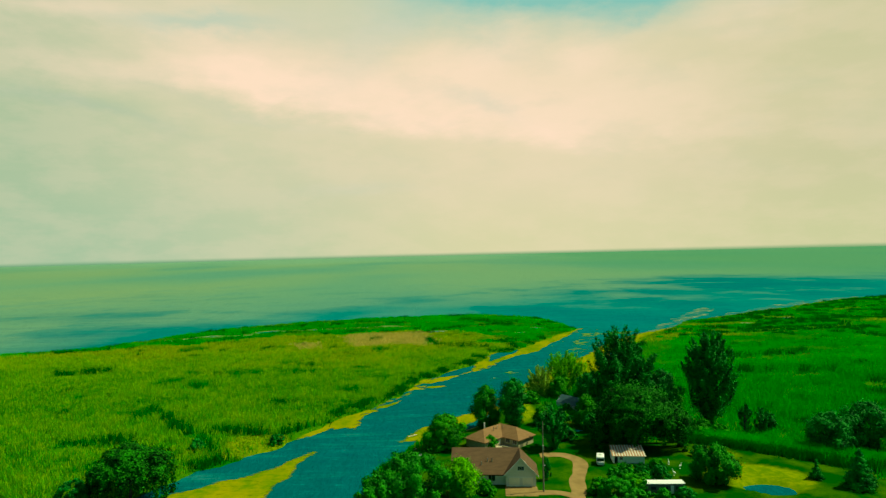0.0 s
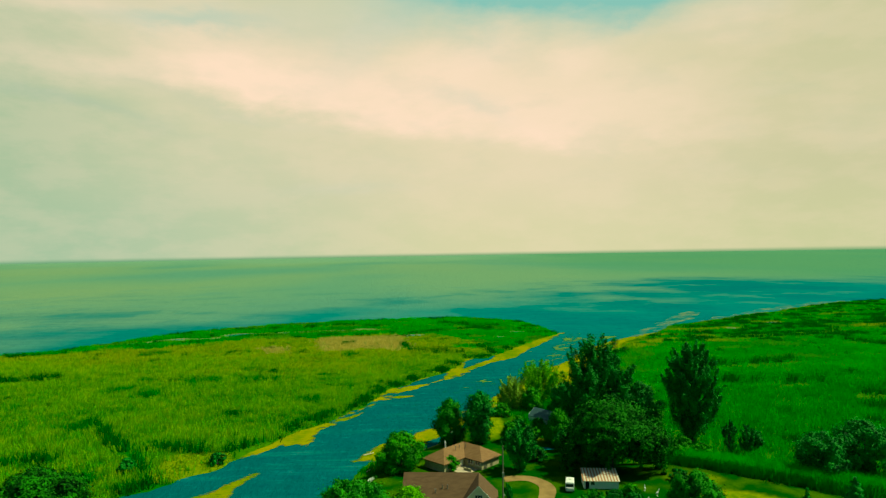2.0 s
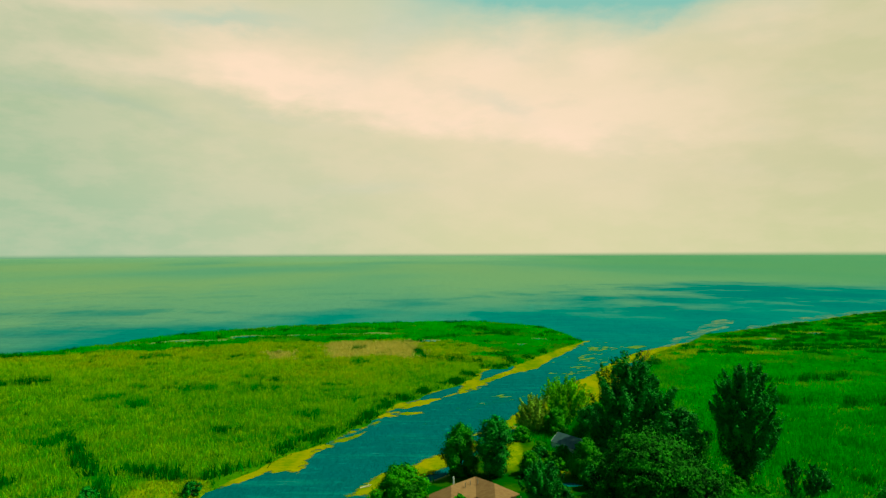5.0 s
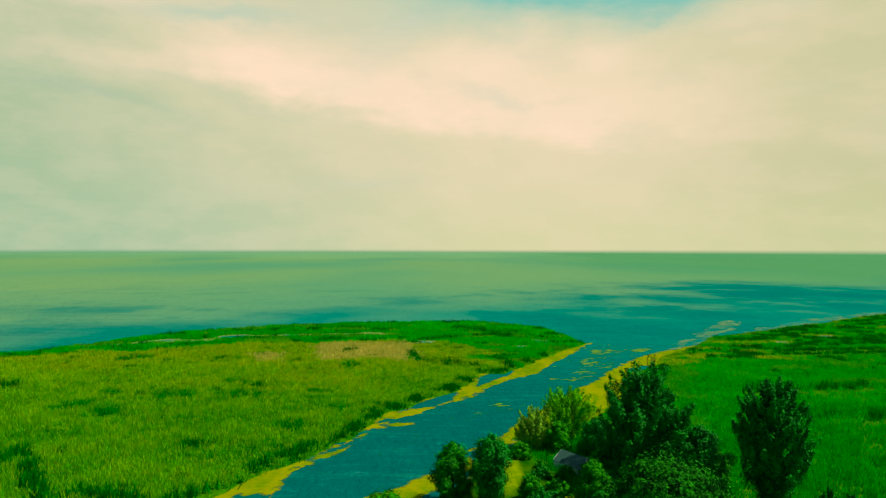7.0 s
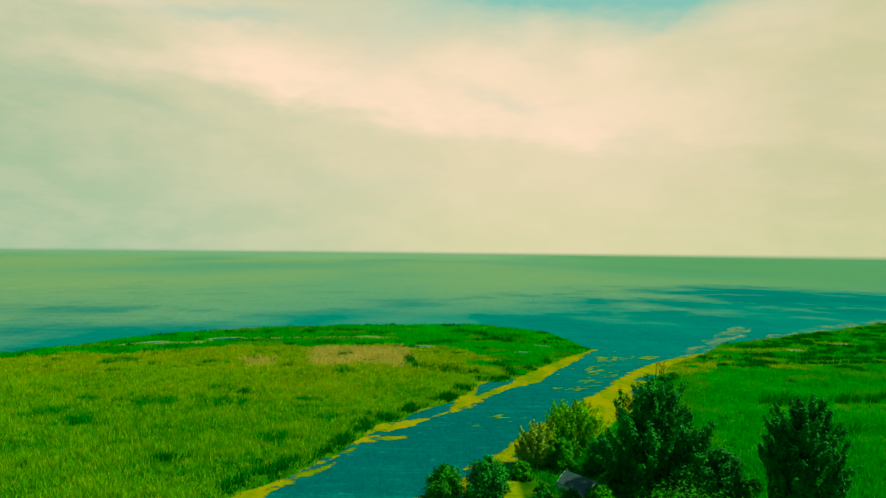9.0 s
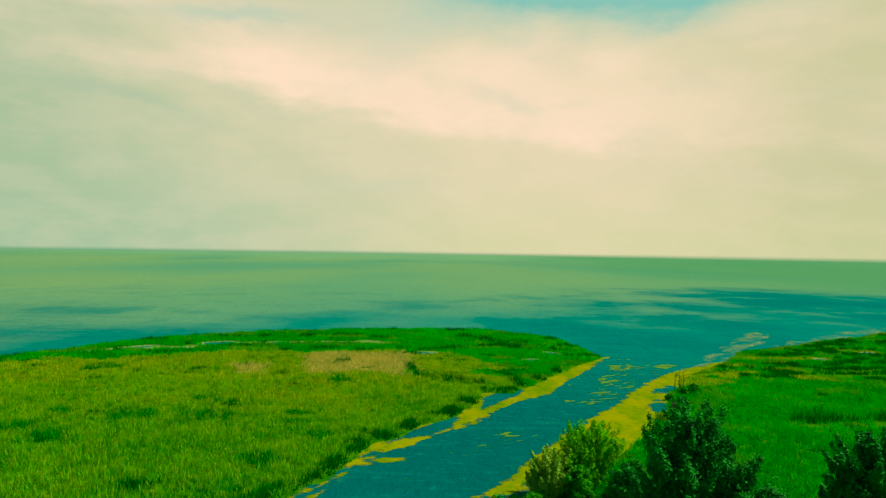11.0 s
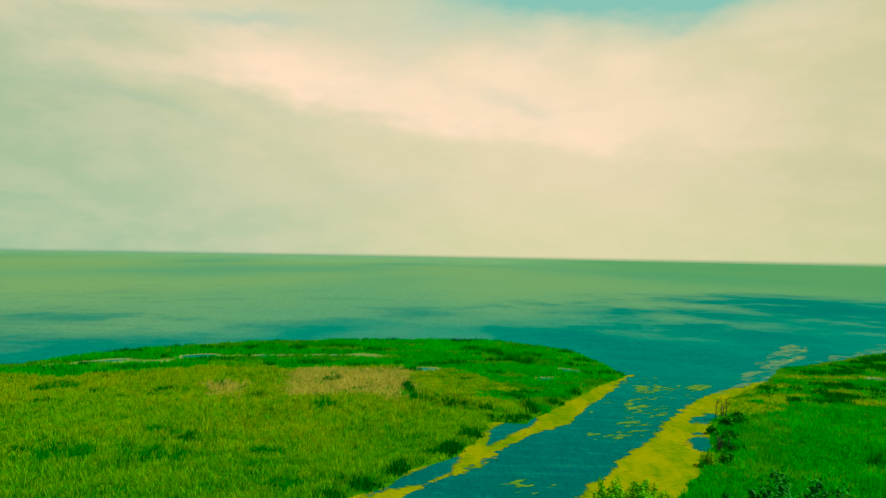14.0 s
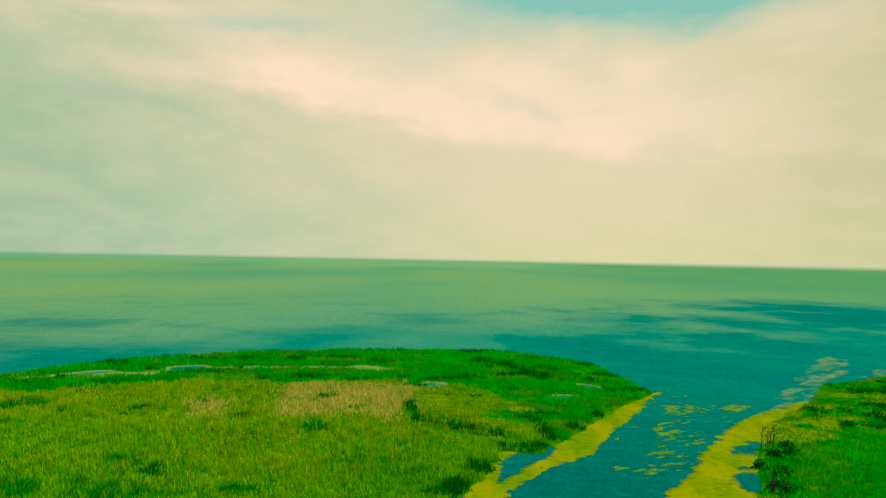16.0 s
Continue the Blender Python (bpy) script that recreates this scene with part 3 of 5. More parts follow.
def open_ground(x, y):
    """0 to 1: low yellow herbs instead of reeds."""
    ragged = 3.0 * vnoise(x, y, 8, 9) + 1.6 * vnoise(x, y * 1.5, 3.5, 48)
    a = ramp(np.maximum(ovals(OPEN_L, x, y), ovals(OPEN_R, x, y)) + ragged, 0, 2.5)
    a = np.maximum(a, ramp(oval(x, y, 178, 448, 92, 30, 0.75) + 17 * vnoise(x * 0.6, y * 1.5, 13, 10) + 10 * vnoise(x * 0.6, y * 1.6, 5, 48), 19, 24))
    return np.maximum(a, ramp(inside(CLEARING, x, y) + 2.5 + 1.5 * vnoise(x, y, 5, 70), 0, 1.5))


def pale_ground(x, y):
    """0 to 1: pale wet flats behind the lake shore."""
    return ramp(along([(PALE_LINE, 4.0)], x, y) + 5.0 * vnoise(x * 0.7, y, 12, 81) + 1.8 * vnoise(x, y, 4, 82), 0, 2)


def shore(x, y):
    """Distance inside the land, uneven at its edge."""
    s = np.maximum(inside(LEFT, x, y), inside(RIGHT, x, y))
    return s + 1.6 * vnoise(x, y, 7.0, 3) + 0.8 * vnoise(x, y, 2.6, 4)


def pools(x, y):
    p = np.full(x.shape, -50.0)
    for q in POOLS:
        p = np.maximum(p, oval(x, y, *q))
    return p + 0.9 * vnoise(x, y, 4.0, 6)


def ramp(v, lo, hi):
    t = np.clip((v - lo) / (hi - lo), 0, 1)
    return t * t * (3 - 2 * t)


def height(x, y):
    s, p = shore(x, y), pools(x, y)
    z = np.where(s > 0, 0.40 * (1 - np.exp(-np.maximum(s, 0) / 2.5)), np.maximum(-1.6, s * 0.3))
    z = z + 0.65 * ramp(inside(YARD, x, y), 0, 9)
    return np.where(p > -2, np.minimum(z, -p * 0.3 - 0.05 + 0.25 * (p < 0)), z)


def steps(lo, hi, step, far0, far1):
    out = [lo - (lo - far0) * (k / 16) ** 2 for k in range(16, 0, -1)]
    return np.array(out + list(np.arange(lo, hi, step)) + [hi + (far1 - hi) * (k / 16) ** 2 for k in range(0, 17)])


gx, gy = np.meshgrid(steps(-330, 470, 1.6, -4000, 4000), steps(100, 700, 1.6, -3500, 4000))
gz = height(gx, gy)
ny, nx = gx.shape
idx = np.arange(ny * nx).reshape(ny, nx)
quads = np.stack([idx[:-1, :-1], idx[:-1, 1:], idx[1:, 1:], idx[1:, :-1]], -1).reshape(-1, 4)
ground = tagged(mesh_ob("ground", np.stack([gx, gy, gz], -1).reshape(-1, 3), quads, M_GROUND, True), "flat marshy ground with lawn in the yard", "ground", kind="structure")


def weights(name, values):
    a = ground.data.attributes.new(name, "FLOAT", "POINT")
    a.data.foreach_set("value", values.ravel().astype(np.float32))


yard_in = inside(YARD, gx, gy)
weights("lawn", ramp(yard_in, -1, 2))
# oval at (62, 174): yellowish lawn with its sunlit brightness put into colour
straw = np.maximum(np.maximum(ramp(oval(gx, gy, 18, 226, 4.0, 18, -0.1), 0, 1.5), np.maximum(0.7 * ramp(oval(gx, gy, 29, 210, 4, 4, 0), 0, 1.5), 0.8 * ramp(oval(gx, gy, 62, 174, 9, 4.5, -0.2), 0, 2))), ramp(oval(gx, gy, 66, 157, 14, 9.5, -0.35), 0, 2))
straw = np.maximum(straw, 0.9 * open_ground(gx, gy))
weights("straw", straw)
weights("mud", np.maximum(ramp(pools(gx, gy), -2.2, -0.6) * (yard_in < 0), 0.75 * pale_ground(gx, gy)))

# the lake, one sheet to the horizon
wr, wt = np.meshgrid(np.array([0.5, 150, 350, 600, 1000, 1400, 1800, 2200, 2600, 3000, 3400, 3800, 4200, 4550, 4850]), np.linspace(0, 2 * math.pi, 97))
wx, wy = wr * np.cos(wt), 80 + wr * np.sin(wt)
wz = 24.5 * np.clip((wr - 1500) / 3350, 0, 1) ** 1.6
ny, nx = wx.shape
idx = np.arange(ny * nx).reshape(ny, nx)
quads = np.stack([idx[:-1, :-1], idx[:-1, 1:], idx[1:, 1:], idx[1:, :-1]], -1).reshape(-1, 4)
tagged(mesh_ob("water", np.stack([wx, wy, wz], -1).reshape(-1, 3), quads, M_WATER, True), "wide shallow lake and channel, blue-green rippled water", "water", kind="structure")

# ---- floating algae ----
BED_R = [(8, 246), (13, 252), (32, 286), (53, 323), (66, 340), (83, 372), (106, 406), (118, 418), (134, 432), (150, 446), (158, 452), (150, 440), (140, 420), (131, 408), (103, 370), (89, 343), (76, 318), (66, 296), (53, 275), (30, 256)]
BED_L = [(91, 456), (87, 447), (72, 418), (60, 393), (53, 376), (45, 359), (35, 349), (28, 344), (20, 331), (18.5, 328), (12, 312), (3.5, 301), (-4, 288), (-9, 280), (-14, 278), (-19, 271), (-20.5, 260), (-25, 249), (-28, 241), (-32.5, 234), (-36.5, 227), (-37.5, 219), (-40, 211.5), (-48, 211.5), (-52, 206),
         (-58, 200), (-60, 206), (-53, 216), (-48, 230), (-40, 242), (-32, 256), (-26, 270), (-27, 284), (-17, 294), (-10, 306), (-3, 318), (5, 328), (11, 340), (14, 360), (28, 363), (34, 376), (47, 394), (62, 422), (80, 448)]
LAGOONS = [[(14, 330), (15, 348), (20, 358), (28, 364), (34, 368), (31, 355), (25, 348), (19, 337)], [(-14, 294), (-7, 306), (-1.5, 315), (5.5, 322), (6, 317), (3.4, 307), (-3, 297), (-9, 293)], [(-37, 240), (-31, 250), (-25, 259), (-25, 254), (-30, 244)], [(-24, 272), (-20, 280), (-15.5, 281), (-16, 277), (-19, 275)]]
ISLANDS = [(-14, 272.5, 4.5, 2.0, 0.2), (-21, 269, 3.0, 1.5, 0.3), (-24, 270, 2.5, 4.5, -0.4)]
SPIT = [(-49, 188), (-52, 172), (-54, 152), (-62, 136), (-80, 140), (-78, 158), (-62, 170)]
NOOK = [(-24, 196), (-18, 210), (-8, 220), (2, 231), (8, 240), (10, 234), (2, 220), (-6, 208), (-15, 196)]


def algae(x, y):
    c, s = math.cos(1.02), math.sin(1.02)
    u, v = x * c + y * s, -x * s + y * c
    streaks = vnoise(u, v * 4.5, 15, 21) + 0.8 * vnoise(u, v * 4, 6, 22) + 0.6 * vnoise(u, v * 3, 2.4, 26)
    a = inside(BED_R, x, y) + 1.5 * vnoise(x, y, 5, 23) + 0.9 * vnoise(x, y, 2, 27) + 0.5 * vnoise(x, y, 0.9, 30)
    holes = np.maximum(oval(x, y, 83.2, 341, 3.6, 10, -0.35), oval(x, y, 95.5, 370.5, 3.6, 9, -0.6))
    a = np.minimum(a, -holes + 1.6 * vnoise(x, y, 4, 28) + 0.8 * vnoise(x, y, 1.6, 75))
    b = inside(BED_L, x, y) - 0.1 - 3.2 * ramp(y, 214, 232) * ramp(-y, -312, -292) + 1.3 * streaks + 0.9 * vnoise(x, y, 3, 64) + 0.5 * vnoise(x, y, 1.2, 74) - 1.6 * ramp(y, 352, 372) * ramp(-inside(LEFT, x, y), 6, 11)
    for q in LAGOONS:
        b = np.minimum(b, -inside(q, x, y) + 0.4 + 0.8 * vnoise(x, y, 3.5, 54) + 0.5 * vnoise(x, y, 1.5, 55))
    b = np.maximum(b, ovals(ISLANDS, x, y) + 0.6 * vnoise(x, y, 2.2, 63))
    d = np.maximum(inside(SPIT, x, y) + 1.2 * vnoise(u, v, 5, 24), inside(NOOK, x, y) + 0.8 * vnoise(x, y, 3, 25))
    return np.maximum(np.maximum(a, b), d)


def drift(x, y):
    """Thin weed wisps drawn out by wind and current."""
    c, s = math.cos(0.62), math.sin(0.62)
    u, v = x * c + y * s, -x * s + y * c
    streaks = 0.7 * vnoise(u, v * 2.0, 11, 51) + 0.9 * vnoise(u, v * 3.0, 5.5, 52) + 0.9 * vnoise(u, v * 3.0, 2.8, 53)
    w = np.minimum(inside([(48, 340), (62, 372), (92, 452), (108, 446), (104, 410), (76, 362)], x, y) * 0.12, 1.0) + 1.7 * streaks - 1.1
    for q in [(86, 420, 4, 9, -0.3), (75, 387, 4, 9, -0.4), (67, 362, 6, 4, 0.5), (56, 345, 5, 3, 0.6), (113, 427, 4, 7, -0.5), (97, 425, 4, 8, 0.3), (84, 434, 6, 3, 0.2), (24, 300, 7, 3.5, 0.3), (18, 290, 11, 1.6, 0.75)]:
        w = np.maximum(w, np.minimum(oval(x, y, *q) * 0.5, 1.0) + 1.4 * streaks + (0.15 if q[1] > 310 else -0.55))
    w = np.maximum(w, np.minimum(inside([(-30, 235), (10, 300), (40, 345), (50, 330), (20, 285), (-15, 232)], x, y) * 0.12, 0.8) + 1.6 * streaks - 2.7)
    return w


def surf(x, y):
    """Pale drift along the outer shore."""
    c, s = math.cos(0.75), math.sin(0.75)
    u, v = x * c + y * s, -x * s + y * c
    streaks = 0.7 * vnoise(u, v * 2.0, 16, 51) + 0.8 * vnoise(u, v * 2.5, 7, 52) + 0.5 * vnoise(u, v * 3.0, 3, 53)
    spit = np.minimum(inside([(112, 410), (134, 442), (162, 484), (198, 542), (232, 590), (242, 574), (214, 528), (190, 494), (160, 452), (128, 416)], x, y) * 0.3, 1.2)
    shelf = np.minimum(inside([(205, 505), (240, 540), (300, 592), (400, 662), (440, 664), (330, 588), (225, 511)], x, y) * 0.2, 0.7)
    return np.maximum(spit, shelf) + 1.3 * streaks - 0.4


def algae_sheet(name, x0, x1, y0, y1, step, label, mat, rule=algae):
    ax, ay = np.meshgrid(np.arange(x0, x1, step), np.arange(y0, y1, step))
    m = rule(ax, ay)
    keep = (m > -1.3) & (shore(ax, ay) < 5)
    az_ = np.clip(m * 0.10, 0.004, 0.07) + 0.003 + 0.004 * vnoise(ax, ay, 1.3, 29)
    n = ax.shape
    i = np.arange(ax.size).reshape(n)
    q = np.stack([i[:-1, :-1], i[:-1, 1:], i[1:, 1:], i[1:, :-1]], -1)
    ok = keep[:-1, :-1] | keep[:-1, 1:] | keep[1:, 1:] | keep[1:, :-1]
    q = q[ok]
    used, inv = np.unique(q, return_inverse=True)
    v = np.stack([ax, ay, az_], -1).reshape(-1, 3)[used]
    ob = mesh_ob(name, v, inv.reshape(q.shape), mat, True)
    ob.data.attributes.new("thick", "FLOAT", "POINT").data.foreach_set("value", m.ravel()[used].astype(np.float32))
    return tagged(ob, label, "algae", kind="stuff")


algae_sheet("algae_mat", -90, 250, 130, 560, 0.6, "yellow-green algae mats floating along the channel banks", M_ALGAE)
algae_sheet("weed_wisps", -40, 125, 225, 470, 0.45, "thin yellow-green weed wisps drifting in the channel", M_WEED, drift)
algae_sheet("shore_foam", 105, 440, 395, 670, 0.9, "pale foam and weed wisps drifting along the lake shore", M_FOAM, surf)


# ---- reeds and marsh plants ----
rng = np.random.RandomState(7)


def tufts(name, label, category, x, y, h, width, spread, blades, mat, seed):
    """One object of upright blades in tufts at x, y with heights h."""
    r = np.random.RandomState(seed)
    n = len(x)
    k = n * blades
    bx = np.repeat(x, blades) + r.normal(0, spread, k)
    by = np.repeat(y, blades) + r.normal(0, spread, k)
    bz = height(bx, by) - 0.1
    hh = np.repeat(h, blades) * r.uniform(0.6, 1.1, k)
    a = r.uniform(0, math.pi, k)
    w = width * r.uniform(0.6, 1.3, k)
    lx, ly = r.normal(0.08, 0.30, k) * hh, r.normal(-0.06, 0.30, k) * hh
    c, s = np.cos(a) * w / 2, np.sin(a) * w / 2
    v = np.empty((k, 3, 3), np.float32)
    v[:, 0] = np.stack([bx - c, by - s, bz], -1)
    v[:, 1] = np.stack([bx + c, by + s, bz], -1)
    v[:, 2] = np.stack([bx + lx, by + ly, bz + hh], -1)
    ob = mesh_ob(name, v.reshape(-1, 3), np.arange(k * 3).reshape(-1, 3), mat)
    ob.data.attributes.new("tip", "FLOAT", "POINT").data.foreach_set("value", np.tile(np.array([0, 0, 1], np.float32), k))
    return tagged(ob, label, category, kind="stuff")


def scatter(x0, x1, y0, y1, density):
    n = int((x1 - x0) * (y1 - y0) * density)
    return rng.uniform(x0, x1, n), rng.uniform(y0, y1, n)


def visible(x, y):
    """Keeps the stretch of marsh on either side of the flight line."""
    return (np.abs(x) < 60 + y * 0.72) & (y > 118)


px, py = scatter(-330, 470, 118, 690, 0.62)
keep = visible(px, py)
px, py = px[keep], py[keep]
near = rng.uniform(0, 1, len(px)) < np.clip(1.5 - py / 520, 0.5, 1)
px, py = px[near], py[near]
s_in, p_in, y_in = shore(px, py), pools(px, py), inside(YARD, px, py)
open_low = open_ground(px, py)
s_far = np.where(px > 100, (5 + 5 * vnoise(px, py, 10, 67)) * ramp(px, 100, 116), 0)
open_low = np.maximum(open_low, pale_ground(px, py))
front = along([([(ax, ay - 6.0) for ax, ay in pts], half + 1.2) for pts, half in BARS], px, py) + 1.4 * vnoise(px, py, 5, 89)
open_low = np.maximum(open_low, 0.95 * (front > 0) * (along(BARS, px, py) < 0.3))
stand = (s_in > 0.8 + np.maximum(0, s_far)) & (p_in < -1.0) & (y_in < 0) & (rng.uniform(0, 1, len(px)) > 0.93 * open_low)
px, py, s_in = px[stand], py[stand], s_in[stand]
left = inside(LEFT, px, py) > -3
green = inside(GREEN, px, py) + 10 * vnoise(px * 0.7, py, 18, 31) + 6 * vnoise(px * 0.7, py * 1.4, 7, 32)
belt = vnoise(px * 0.5, py * 1.7, 18, 72) + 0.6 * vnoise(px * 0.6, py * 1.7, 6, 73) > 0.30
dry = np.maximum(inside(TAN_A, px, py) - 5, inside(TAN_B, px, py) + 6.0) + 5 * vnoise(px * 0.7, py, 14, 33) + 3 * vnoise(px * 0.6, py, 5, 34) + rng.normal(0, 2.2, len(px))
clump = vnoise(px, py * 1.6, 11, 35) + 0.6 * vnoise(px, py * 1.5, 4, 36)
clump = np.where(left & (green < 0), clump, np.where(left, vnoise(px * 0.55, py * 1.7, 13, 39) + 0.6 * vnoise(px * 0.7, py * 1.6, 5, 40), vnoise(px * 0.85, py * 1.15, 11, 39) + 0.7 * vnoise(px, py * 1.2, 4.5, 40)))
edge = left & (s_in < 7) & (px < 60) & (py < 470)
hgt = (2.2 + 0.5 * vnoise(px, py, 16, 37) + 0.45 * vnoise(px, py, 5, 38)) * np.clip(0.55 + s_in / 9, 0.55, 1)
hgt = hgt * np.where(left, np.where(inside([(-22, 384), (-18, 450), (40, 450), (40, 392), (20, 380)], px, py) > 0, 0.62, 1.0), 1 - 0.42 * ramp(py, 350, 410))
ragged = 1.6 * vnoise(px, py, 6, 83) + 1.0 * vnoise(px, py, 2.5, 84)
walls = along(BARS + DITCHES, px, py) + ragged
placed = np.maximum(np.maximum(along(DITCHES, px, py), along(BARS, px, py)), -9.0) + ragged
soft_clump = (ovals([(cx, cy, cr * 1.1, cr * 0.9) for cx, cy, cr in CLUMPS], px, py) * 0.8 + 1.5 * ragged > 0.4) & (rng.uniform(0, 1, len(px)) < 0.8)
dark = (placed > 0.3) | (clump > np.where(edge, 0.15, np.where(left & (green > 0), 0.72, np.where(left, 1.12, np.where((px > 110) & (py > 400), 0.26, 1.05)))))
sere = ovals(LIGHT_R, px, py) + 5 * vnoise(px * 0.6, py * 1.4, 16, 61) + 3 * vnoise(px * 0.6, py * 1.5, 6, 62)
sere = np.where(rng.uniform(0, 1, len(px)) < 0.10, -sere, sere)
deep = rng.uniform(0, 1, len(px)) < 0.9 * ramp(-py + 30 * vnoise(px * 0.6, py, 26, 88), -330, -225)
dark &= ~(soft_clump & left & (green < 0) & ~edge)
outer = rng.uniform(0, 1, len(px)) < ramp(-px + 40 * vnoise(px, py, 30, 90), 20, 110)
fresh = soft_clump | (rng.uniform(0, 1, len(px)) < 0.6 * ramp(-py + 40 * vnoise(px, py, 40, 85), -390, -270))
umber = ~soft_clump & (rng.uniform(0, 1, len(px)) < 0.75 * ramp(py + 45 * vnoise(px * 0.6, py, 36, 86) + 22 * vnoise(px * 0.6, py, 11, 87), 330, 420))
kinds = [
    ("reed_bed", "dense dark green rushes in scattered clumps and shade-coloured rows", dark, 1.22, M_DARK),
    ("reed_bed", "dry straw-coloured reeds in a pale patch", left & ~dark & (dry > 0) & (green < 6), 0.9, M_TAN),
    ("reed_bed", "tall fresh green reeds along the lake shore", left & ~dark & (green >= 0) & ~((dry > 0) & (green < 6)) & ~belt & ~outer, 1.05, M_REEDG),
    ("reed_bed", "deep green reeds along the far lake shore", left & ~dark & (green >= 0) & ~((dry > 0) & (green < 6)) & ~belt & outer, 1.05, M_REEDR),
    ("reed_bed", "lighter yellow-green reeds in bands along the lake shore", left & ~dark & (green >= 0) & ~((dry > 0) & (green < 6)) & belt, 0.85, M_REEDM),
    ("reed_bed", "dense yellow-green reeds filling the flat marsh", left & ~dark & (green < 0) & (dry <= 0) & ~fresh & ~umber, 1.0, M_REED),
    ("reed_bed", "fresh mid-green reeds mixed into the near marsh", left & ~dark & (green < 0) & (dry <= 0) & fresh & ~umber & ~soft_clump, 1.0, M_REEDM),
    ("reed_bed", "darker green reeds in loose clumps", left & ~dark & (green < 0) & (dry <= 0) & soft_clump, 1.1, M_REEDS),
    ("reed_bed", "brownish yellow-green reeds beside the dry patch", left & ~dark & (green < 0) & (dry <= 0) & umber, 0.95, M_REEDB),
    ("reed_bed", "deep green cattails filling the marsh behind the yard", ~left & ~dark & (sere <= 0) & ~deep, 0.9, M_REEDR),
    ("reed_bed", "dark green cattails in the marsh beside the yard", ~left & ~dark & (sere <= 0) & deep, 0.95, M_REEDK),
    ("reed_bed", "yellowing green cattails towards the lake shore", ~left & ~dark & (sere > 0), 0.85, M_REEDY),
]
for i, (name, label, sel, scale, mat) in enumerate(kinds):
    tufts(name, label, "reeds", px[sel], py[sel], hgt[sel] * scale * np.where(mat is M_DARK, np.where((walls[sel] > 0.3) | ((px[sel] > 110) & (py[sel] > 400)), 1.5, 1.0), 1.0), 0.32, 0.80, 7, mat, 50 + i)
# low yellow herbs in the open patches and along the banks
hx, hy = scatter(-40, 420, 300, 660, 0.35)
low = open_ground(hx, hy)
fringe = (hx > 100) & (shore(hx, hy) < 7 + 5 * vnoise(hx, hy, 12, 65)) & (vnoise(hx, hy, 9, 66) > -0.25)
sel = ((low > 0.3) | fringe) & (shore(hx, hy) > 0.3) & (pools(hx, hy) < -0.6)
tufts("marsh_herbs", "low yellowish marsh herbs between the reeds", "herbs", hx[sel], hy[sel], np.full(sel.sum(), 0.8), 0.35, 0.8, 6, M_HERB, 71)
cx_, cy_ = scatter(-90, -50, 172, 208, 0.8)
sel = (inside(CLEARING, cx_, cy_) + 2.0 + 1.5 * vnoise(cx_, cy_, 5, 70) > 0.3) & (shore(cx_, cy_) > 0.3) & (vnoise(cx_, cy_, 6, 71) > -0.3)
tufts("marsh_herbs", "low yellow-green herbs in the clearing on the bank", "herbs", cx_[sel], cy_[sel], np.full(sel.sum(), 0.7), 0.3, 0.7, 6, M_HERB, 73)
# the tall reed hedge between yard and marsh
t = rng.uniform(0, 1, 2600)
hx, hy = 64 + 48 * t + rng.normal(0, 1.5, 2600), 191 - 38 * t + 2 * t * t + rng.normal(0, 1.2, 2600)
tufts("reed_hedge", "tall dense green reed hedge bordering the yard", "reeds", hx, hy, np.full(2600, 3.5), 0.28, 0.5, 10, M_REEDR, 72)
# copy of the row in dark colour, painting the hedge front's shade
tufts("reed_hedge", "dark-coloured stalks that give the front of the reed hedge its shade", "reeds", hx - 1.3, hy - 3.4, np.full(2600, 2.7), 0.16, 0.4, 8, M_DARK, 74)


# ---- trees ----
def z_at(x, y):
    return float(height(np.array([float(x)]), np.array([float(y)]))[0])


def leaves(c, out, size, r):
    """Diamond leaves at the centres c that face more or less outwards: verts and quads."""
    n = len(c)
    nrm = out + r.normal(0, 0.30, (n, 3))
    nrm /= np.linalg.norm(nrm, axis=1)[:, None]
    a = np.cross(nrm, r.normal(0, 1, (n, 3)))
    a /= np.linalg.norm(a, axis=1)[:, None] + 1e-9
    b = np.cross(nrm, a)
    s = size * r.uniform(0.5, 1.4, n)[:, None]
    v = np.stack([c - a * s * 0.6, c + b * s * 0.42, c + a * s * 0.6, c - b * s * 0.42], 1)
    return v.reshape(-1, 3), np.arange(n * 4).reshape(-1, 4)


def girth(form, u):
    """Half-width of a crown at the share u of its height, 0 to 1."""
    if form == "poplar":
        return np.clip(1 - np.abs(2 * u - 1.06) ** 5.0, 0.06, 1) ** 0.6 * (0.78 + 0.22 * np.clip(u * 1.5, 0, 1))
    if form == "cone":
        return 1.02 - 0.97 * u
    if form == "bush":
        return np.sqrt(np.clip(1 - u ** 2.2, 0.02, 1))
    if form == "willow":
        return np.sqrt(np.clip(1 - u ** 2.6, 0.02, 1))
    return np.sqrt(np.clip(1 - np.abs(2 * u - 0.92) ** 2.2, 0.03, 1))


